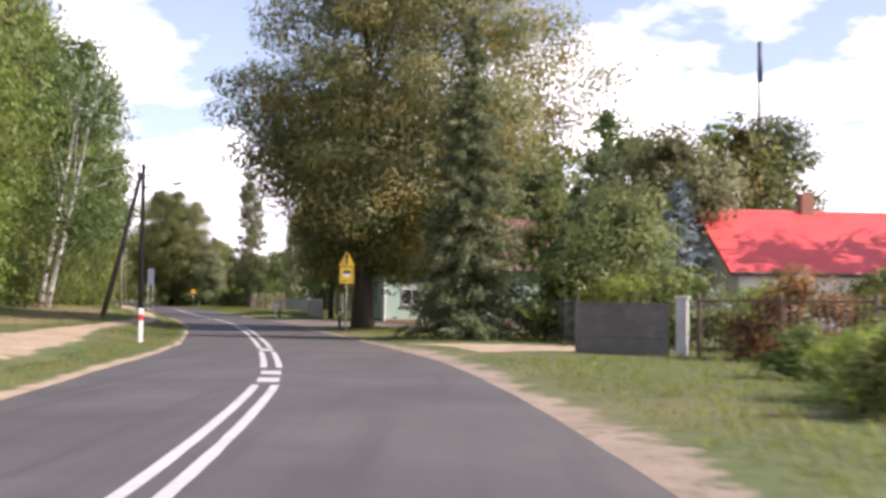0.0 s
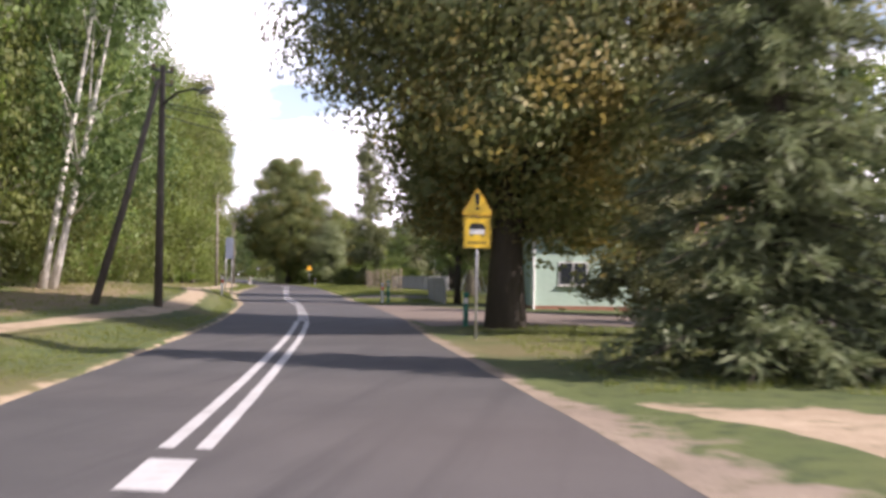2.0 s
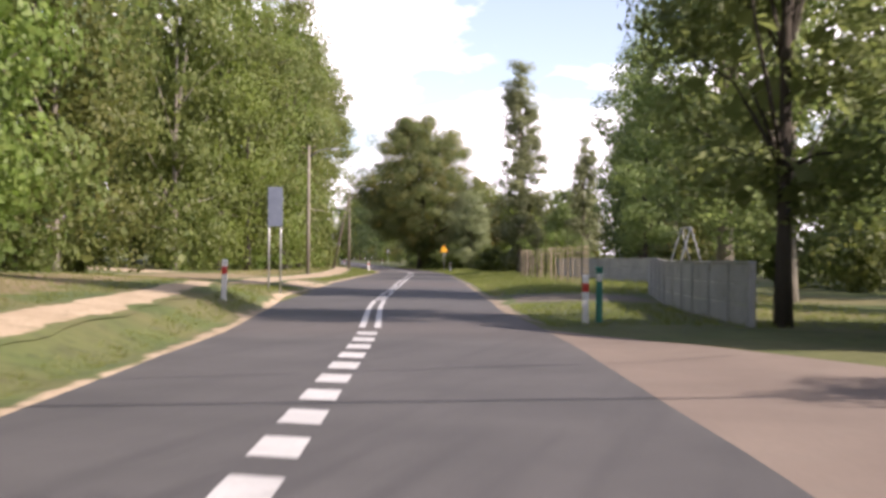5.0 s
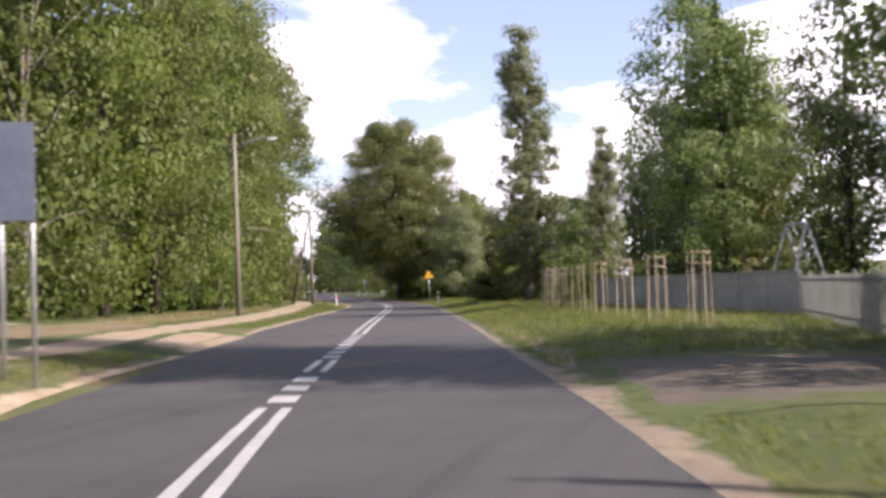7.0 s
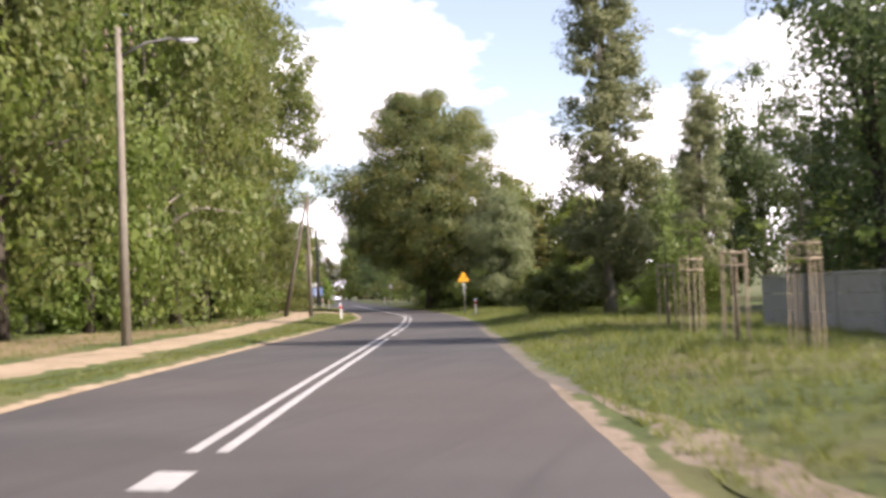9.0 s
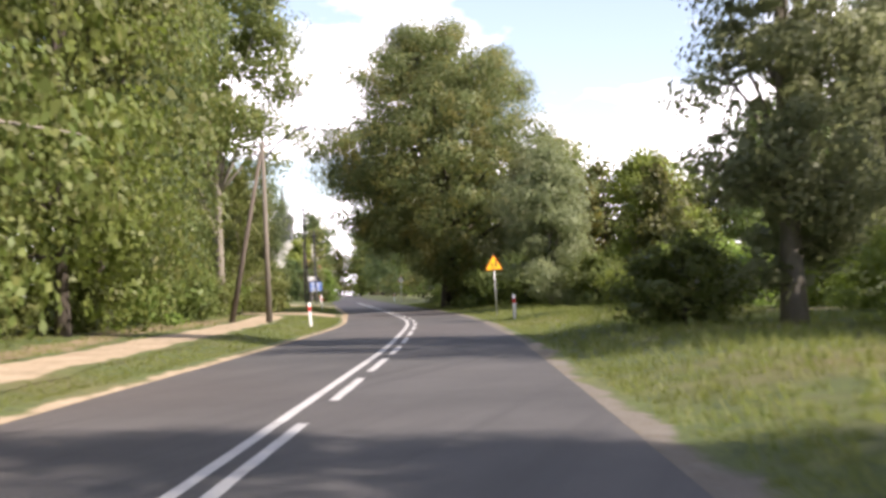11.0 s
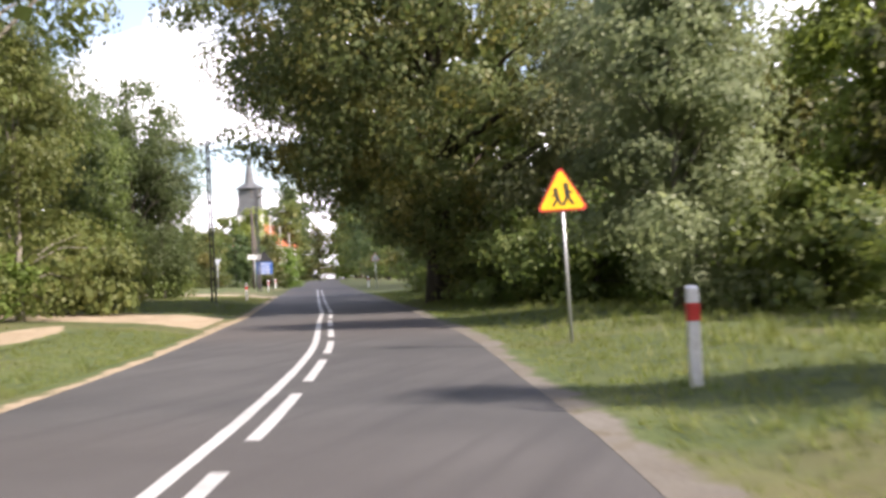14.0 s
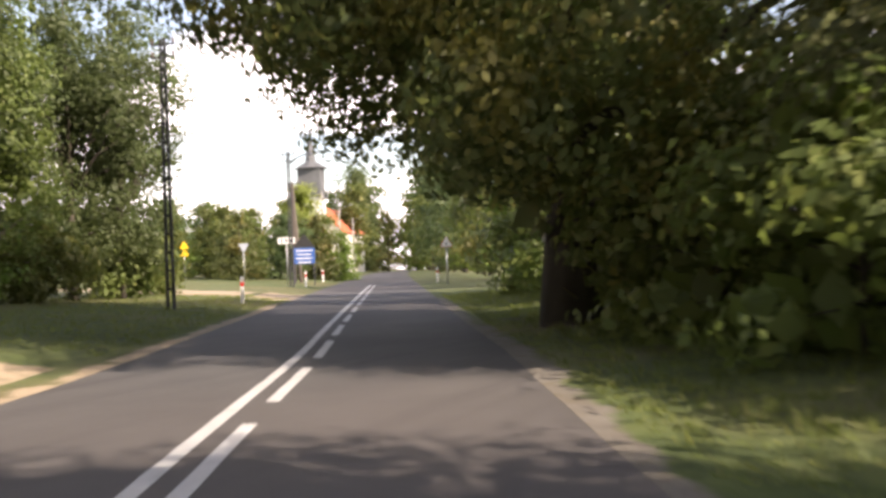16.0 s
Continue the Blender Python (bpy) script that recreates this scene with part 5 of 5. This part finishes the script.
def small_sign(at, turn, kind, label):
    ob = thing("road_sign", at, turn, label, "road sign")
    post(ob, 2.5)
    if kind == "yield":
        plate = prism([(x, -z) for x, z in triangle(0.8)], 0.012, (0, 0, 2.75))
        part("plate", plate, SIGN_GREY, ob, "grey sign back")
    elif kind == "white":
        triangle_sign(at, turn, 0.8, 2.1, WHITE, label, [disc(0, 0.2, 0.06)], ob)
    else:
        for z in (1.9, 2.5):
            part("plate", prism(triangle(0.75), 0.012, (0, 0, z)), YELLOW, ob, "yellow warning plate")
    return ob


small_sign((-92.0, 261.7, 0.9), 40, "yield", "grey triangular sign back on a post at the junction")
small_sign((-101.8, 268.7, 1.2), 30, "yellow", "yellow warning signs on a post at the side road")
small_sign((-73.6, 254.5, 0.5), facing(250), "white", "white warning triangle on a post beside the road")
town = thing("town_board", (-88.6, 264.5, 0.6), facing(262), "blue information board on two legs beside the road", "sign board")
for sx in (-0.7, 0.7):
    part("leg", rod([(sx, 0, -0.3), (sx, 0, 2.6)], 0.05, 8), DARK_METAL, town)
part("board", box((1.5, 0.05, 1.15), (0, -0.03, 2.02), 0.015), BLUE, town, "blue board")
for k in range(4):
    part("letter_bar", box((1.2 - 0.2 * (k % 2), 0.012, 0.08), (0, -0.062, 2.4 - 0.28 * k)), WHITE, town)
part("roof", prism([(-0.8, 2.62), (0.8, 2.62), (0.0, 3.7)], 0.05, (0, 0, 0)), BLACK, town, "dark triangular top")
arrow = thing("direction_sign", (-85.2, 255.8, 0.6), facing(250), "small white direction sign on a pole", "road sign")
post(arrow, 3.2)
part("board", box((1.1, 0.03, 0.4), (0, 0, 2.9), 0.01), WHITE, arrow, "white sign face")
for k in range(3):
    part("letter_bar", box((0.12, 0.006, 0.2), (-0.3 + 0.28 * k, -0.017, 2.9)), BLACK, arrow)


# ---- walls and fences ----
def panel_wall(points, height, label, mat, step=2.0, name="concrete_wall"):
    ob = new(name)
    ob.matrix_basis = pose(points[0][0], points[0][1], 0)
    tagged(ob, label, "wall")
    org = Vector((points[0][0], points[0][1], 0))
    for a, b in zip(points, points[1:]):
        a, b = Vector((*a, 0)) - org, Vector((*b, 0)) - org
        n = max(1, round((b - a).length / step))
        ang = Matrix.Rotation(math.atan2(b.y - a.y, b.x - a.x), 4, "Z")
        for k in range(n):
            p, q = a.lerp(b, k / n), a.lerp(b, (k + 1) / n)
            mid, ln = (p + q) / 2, (q - p).length
            z = float(land(mid.x + org.x, mid.y + org.y))
            for r in range(3):
                h = height / 3
                part("panel", box((ln - 0.1, 0.06, h - 0.012), (mid.x, mid.y, z + h * (r + 0.5)), 0.008, ang), mat, ob)
            part("post", box((0.14, 0.13, height + 0.3), (p.x, p.y, z + height / 2 - 0.1), 0.012, ang), mat, ob)
            part("coping", box((ln - 0.02, 0.12, 0.05), (mid.x, mid.y, z + height + 0.03), 0.01, ang), mat, ob)
    return ob


panel_wall([(-10.6, 87.2), (-12.0, 92.5), (-13.1, 98.0), (-14.3, 106.0)], 1.25, "low grey concrete panel wall on the grass", CONCRETE)
panel_wall([(-15.2, 121.0), (-19.4, 130.5), (-23.5, 140.0)], 1.25, "grey concrete panel wall behind staked young trees", CONCRETE)
garden = panel_wall([(2.7, 37.2), (4.9, 36.2)], 1.25, "low dark stained garden wall by the gate", DARK_STONE, 2.4, "garden_wall")
gate_post = thing("gate_post", (5.15, 36.1, 0.06), -20, "pale concrete gate post at the end of a wall", "post")
part("shaft", box((0.28, 0.28, 1.7), (0, 0, 0.55), 0.02), CONCRETE, gate_post)
part("cap", box((0.34, 0.34, 0.08), (0, 0, 1.43), 0.02), CONCRETE, gate_post)


def bar_fence(a, b, height, label, mat, bars=14, posts=3, thin=0.022):
    a, b = Vector((*a, float(land(*a)))), Vector((*b, float(land(*b))))
    ob = thing("garden_fence", a, math.degrees(math.atan2(b.y - a.y, b.x - a.x)), label, "fence", "garden fences")
    L = (Vector((b.x, b.y, 0)) - Vector((a.x, a.y, 0))).length
    for k in range(posts):
        part("post", box((0.07, 0.07, height + 0.35), (L * k / (posts - 1), 0, height / 2 - 0.12), 0.01), mat, ob)
    for z in (0.25, height - 0.12):
        part("rail", box((L, 0.035, 0.04), (L / 2, 0, z), 0.005), mat, ob)
    for k in range(bars):
        part("bar", box((thin, thin, height - 0.1), (L * (k + 0.5) / bars, 0.03, height / 2 + 0.03)), mat, ob)


bar_fence((5.5, 35.8), (8.4, 31.8), 1.5, "brown metal bar fence of a garden", BROWN_METAL, 26, 3)
bar_fence((8.4, 31.8), (11.0, 26.0), 1.4, "brown metal bar fence of a garden", BROWN_METAL, 32, 3)
bar_fence((-14.3, 106.3), (-15.2, 120.7), 1.2, "grey slatted metal fence between two concrete walls", PALE_METAL, 96, 7, 0.04)
bar_fence((3.1, 41.6), (2.6, 48.5), 1.4, "thin dark wire fence before dark spruces", DARK_METAL, 40, 4, 0.008)
bar_fence((2.6, 48.5), (2.2, 55.5), 1.4, "thin dark wire fence before dark spruces", DARK_METAL, 46, 4, 0.008)


# ---- young trees with stakes ----
def staked_tree(at, seed):
    rng = np.random.default_rng(seed)
    ob = thing("young_tree", at, rng.uniform(0, 90), "young planted tree held by a cage of pale stakes", "tree", "staked young trees")
    part("trunk", rod([(0, 0, -0.1), (0.03, 0, 1.3), (0, 0.02, 2.7)], [0.025, 0.02, 0.006], 6), BARK, ob)
    for k in range(6):
        a = 2 * math.pi * k / 6
        part("stake", rod([(0.27 * math.cos(a), 0.27 * math.sin(a), -0.2), (0.25 * math.cos(a), 0.25 * math.sin(a), 1.72 + 0.08 * rng.uniform())], 0.016, 6), STAKE, ob)
    for z in (1.69, 1.45):
        for k in range(6):
            a, b = 2 * math.pi * k / 6, 2 * math.pi * (k + 1) / 6
            part("slat", rod([(0.27 * math.cos(a), 0.27 * math.sin(a), z), (0.27 * math.cos(b), 0.27 * math.sin(b), z)], 0.019, 5), STAKE, ob)
    c = np.array([(0.28 * rng.normal(), 0.28 * rng.normal(), 1.4 + 1.2 * rng.uniform()) for _ in range(6)])
    child("crown", crown_mesh("crown", c, 0.22, 22, 0.085, 0.55, LEAF_FRESH, rng), ob)


for i, (x, y) in enumerate(((-17.8, 112.9), (-19.0, 116.5), (-20.2, 120.2), (-21.4, 123.9), (-22.7, 128.4), (-23.9, 131.9), (-25.0, 136.0), (-26.1, 141.7))):
    staked_tree((x, y, float(land(x, y))), 200 + i)

swing = thing("swing_frame", (-14.6, 133.5, float(land(-14.6, 133.5))), 108, "grey metal swing frame behind a wall", "play equipment")
for sx in (-1, 1):
    for sy in (-1, 1):
        part("leg", rod([(1.3 * sx, 1.0 * sy, -0.2), (1.1 * sx, 0.0, 3.2)], 0.06, 8), ZINC, swing)
part("crossbar", rod([(-1.15, 0, 3.2), (1.15, 0, 3.2)], 0.06, 8), ZINC, swing)


# ---- buildings ----
def gable_house(name, at, turn, length, depth, eave, ridge, wall, roof, label, windows=(), over=0.45, tiles=None, chimney=None, plinth=None, gable_windows=()):
    """A house: the long front along local x at y = 0, the ridge along x, gables at both ends."""
    ob = thing(name, at, turn, label, "building")
    front = box((length, 0.3, eave + 0.4), (length / 2, 0.15, eave / 2 - 0.2))
    back = box((length, 0.3, eave + 0.4), (length / 2, depth - 0.15, eave / 2 - 0.2))
    part("wall", front, wall, ob)
    part("wall", back, wall, ob)
    for x in (0.0, length - 0.3):
        bm = bmesh.new()
        prof = [(0.303, -0.4), (depth - 0.303, -0.4), (depth - 0.303, eave), (depth / 2, ridge - 0.12), (0.303, eave)]
        f0 = [bm.verts.new((x, y, z)) for y, z in prof]
        f1 = [bm.verts.new((x + 0.3, y, z)) for y, z in prof]
        bm.faces.new(f0)
        bm.faces.new(f1[::-1])
        for k in range(5):
            bm.faces.new((f0[k], f0[(k + 1) % 5], f1[(k + 1) % 5], f1[k]))
        bmesh.ops.recalc_face_normals(bm, faces=bm.faces)
        part("gable", bm, wall, ob)
    run = math.hypot(depth / 2, ridge - eave)
    ang = math.atan2(ridge - eave, depth / 2)
    for s in (1, -1):
        r = part("roof", box((length + 2 * over, run + over, 0.14), (0, 0, 0)), roof, ob)
        cy = depth / 2 - s * (depth / 4 + over / 2 * math.cos(ang))
        r.matrix_basis = Matrix.Translation((length / 2, cy, (eave + ridge) / 2 - over / 2 * math.sin(ang) + 0.06)) @ Matrix.Rotation(s * ang, 4, "X")
        if tiles:
            n = int((run + over) / tiles)
            for k in range(n):
                y = -(run + over) / 2 + tiles * (k + 0.5)
                child("tile_course", mesh_from("tile_course", *course(length + 2 * over, tiles), roof), r, "", Matrix.Translation((0, s * y if s > 0 else y, 0.07)))
    part("ridge_cap", rod([(-over, depth / 2, ridge + 0.1), (length + over, depth / 2, ridge + 0.1)], 0.12, 8), roof, ob)
    part("gutter", rod([(-over, -over * 0.9, eave - 0.18), (length + over, -over * 0.9, eave - 0.18)], 0.07, 8), DARK_METAL, ob)
    for x in (0.12, length - 0.12):
        part("downpipe", rod([(x, -over * 0.85, eave - 0.2), (x, -0.08, eave - 0.6), (x, -0.08, 0.0)], 0.055, 8), WHITE, ob, "white downpipe")
    for wx, wz, ww, wh in windows:
        win = part("window", box((ww, 0.08, wh), (wx, -0.005, wz), 0.0), WHITE, ob, "white window frame")
        for s in (-1, 1):
            part("pane", box((ww / 2 - 0.09, 0.02, wh - 0.12), (wx + s * (ww / 4 - 0.01), -0.052, wz)), GLASS, win)
        part("sill", box((ww + 0.12, 0.16, 0.05), (wx, -0.06, wz - wh / 2 - 0.03)), CONCRETE, win)
    for wy, wz, ww, wh in gable_windows:
        win = part("window", box((0.08, ww, wh), (-0.005, wy, wz), 0.0), DARK_METAL, ob, "dark window frame")
        part("pane", box((0.02, ww - 0.12, wh - 0.12), (-0.052, wy, wz)), GLASS, win)
        arch = prism([(ww / 2 * math.cos(math.pi * k / 10), ww / 2 * math.sin(math.pi * k / 10) * 0.6) for k in range(11)], 0.08)
        for v in arch.verts:
            v.co = Vector((v.co.y - 0.01, wy + v.co.x, wz + wh / 2 + 0.001 + v.co.z))
        part("arch", arch, DARK_METAL, win)
    if plinth:
        part("plinth", box((length + 0.06, 0.06, 0.7), (length / 2, -0.033, -0.05)), plinth, ob, "brick plinth")
        part("plinth", box((0.06, depth, 0.7), (-0.033, depth / 2, -0.05)), plinth, ob, "brick plinth")
    if chimney:
        part("chimney", box((0.6, 0.5, 1.5), (chimney, depth / 2, ridge + 0.25), 0.02), BRICK, ob, "brick chimney")
    return ob


def course(length, h):
    """One course of roof tiles as a shallow wave with a raised lower lip."""
    n = int(length / 0.25)
    verts, faces = [], []
    for i in range(n + 1):
        x = -length / 2 + length * i / n
        z = 0.02 if i % 2 else 0.0
        verts += [(x, -h / 2 - 0.01, z + 0.035), (x, h / 2, z + 0.002)]
    for i in range(n):
        a = 2 * i
        faces.append((a, a + 2, a + 3, a + 1))
    return verts, faces


gable_house("green_building", (-5.8, 80.8, -0.1), 11.0, 14.0, 8.0, 3.75, 7.05, GREEN_WALL, BROWN_TILE, "pale green rendered building with a brown tiled gable roof",
            [(1.9, 1.75, 1.3, 1.05), (8.0, 1.75, 1.3, 1.05)], 0.5, 0.4, None, BRICK, [(4.4, 3.3, 0.75, 1.05)])
cabinet = thing("wall_cabinet", (-6.62, 85.0, 1.2), 11.0, "pale box fixed to the wall of the green building", "cabinet")
part("case", box((0.3, 0.9, 0.6), (-0.12, 0, 0.3), 0.02), SIGN_GREY, cabinet)
part("cover", box((0.02, 0.8, 0.5), (-0.281, 0.0, 0.3), 0.0), GREEN_WALL, cabinet)
gable_house("red_roofed_house", (11.6, 57.6, 0.0), 8.0, 9.5, 8.5, 2.9, 5.7, WHITE_WALL, RED_ROOF, "white house with a bright red metal roof behind a garden",
            [(3.0, 1.5, 1.1, 1.1), (6.5, 1.5, 1.1, 1.1)], 0.5, None, 5.0)
mast = thing("mast", (19.4, 84.5, 0.1), 0, "tall thin grey mast rising above the trees", "mast")
part("shaft", rod([(0, 0, -0.3), (0, 0, 14), (0, 0, 16.4)], [0.28, 0.2, 0.185], 10), WHITE_WALL, mast, "pale lower shaft", True)
part("top_section", rod([(0, 0, 16.403), (0, 0, 19.2)], [0.185, 0.17], 10), SIGN_BACK, mast, "blue-grey top section", True)

church = thing("church", (-140.0, 365.0, 1.1), 16, "white village church with a red tiled roof and a slate-clad tower", "building")
part("nave", box((9.0, 22.0, 7.4), (0, 11, 3.3)), WHITE_WALL, church, "white rendered nave")
gab = prism([(-4.5, 7.0), (4.5, 7.0), (0, 11.6)], 0.3, (0, 0.003, 0))
part("gable", gab, WHITE_WALL, church)
for s in (1, -1):
    r = part("roof", box((6.7, 23.0, 0.2)), RED_TILE, church, "orange-red tiled roof")
    r.matrix_basis = Matrix.Translation((s * 2.45, 11, 9.4)) @ Matrix.Rotation(s * radians(45.5), 4, "Y")
for k in range(3):
    win = part("window", box((0.08, 1.2, 2.8), (4.53, 4 + 6 * k, 4.2)), GLASS, church, "tall dark window")
part("door", box((1.6, 0.08, 2.6), (0, -0.04, 1.3)), BROWN_METAL, church, "dark wooden door")
tower = part("tower", box((4.0, 4.0, 13.4), (-0.3, -2.3, 6.35)), WHITE_WALL, church, "white rendered tower base")
part("belfry", box((3.9, 3.9, 4.9), (-0.3, -2.3, 15.75), 0.05), SLATE, tower, "slate-clad belfry")
part("cornice", box((4.6, 4.6, 0.3), (-0.3, -2.3, 13.2), 0.05), SLATE, tower)
part("spire", rod([(-0.3, -2.3, 18.1), (-0.3, -2.3, 19.3), (-0.3, -2.3, 25.0)], [3.0, 0.95, 0.05], 8), SLATE, tower, "pointed slate spire")


# ---- grass ----
def grass(count, seed):
    """Tufts of blades on both verges, taller away from the asphalt and on the shaded right bank."""
    rng = np.random.default_rng(seed)
    tufts = count // 6
    y = rng.uniform(4, 236, tufts)
    side = np.where(rng.uniform(size=tufts) < 0.5, -1, 1)
    rim = np.where(side > 0, np.array([edge_right(v) for v in y]) + 0.35, np.array([-edge_left(v) for v in y]) + 0.4)
    off = side * (rim + 9.5 * rng.uniform(size=tufts) ** 1.7)
    path = np.array([path_mid(v) for v in y])
    keep = ~((np.abs(off - path) < 0.95) & (y < 196)) & ~((off > 0) & (y > 61) & (y < 87)) & ~((off > 0) & (y > 34) & (y < 44) & (off < 9)) & ~((off < 0) & (y > 109) & (y < 124)) & ~((off < 0) & (y > 195) & (y < 207))
    keep &= ~((off > 0) & (y < 62) & (off < 4.5)) & ~((off < 0) & (y < 46) & (off < -4.4) & (off > -7.9)) & ~((off > 0) & (y > 97.4) & (y < 105) & (off < 9.4))
    y, off = y[keep], off[keep]
    tall = np.where(off > 5.5, 1.5, 1.0) * np.where((y > 105) & (off > 4.2), 1.5, 1.0)
    near = np.clip(np.abs(off) - 3.0, 0.0, 1.0)
    y, off, tall = np.repeat(y, 6), np.repeat(off, 6), np.repeat(tall * (0.55 + 0.45 * near) * rng.uniform(0.6, 1.5, len(y)), 6)
    n = len(y)
    x = axis(y) + off * lean(y) + rng.normal(size=n) * 0.05
    y = y + rng.normal(size=n) * 0.05
    z = land(x, y)
    a = rng.uniform(0, 2 * np.pi, n)
    h = rng.uniform(0.04, 0.10, n) * tall
    w = rng.uniform(0.005, 0.012, n)
    bend = h * rng.uniform(0.2, 0.9, n)
    ux, uy = np.cos(a), np.sin(a)
    base = np.stack([x, y, z - 0.01], 1)
    u = np.stack([ux, uy, 0 * ux], 1)
    v = np.stack([-uy, ux, 0 * ux], 1)
    up = np.array([0, 0, 1.0])
    q = np.stack([base - u * w[:, None], base + u * w[:, None], base + v * bend[:, None] + up * h[:, None]], 1)
    ob = new("grass", quads_from("grass", q, GRASS_BLADE))
    return tagged(ob, "uneven green and dry grass blades on the verges", "grass", kind="stuff")


grass(420000, 3)
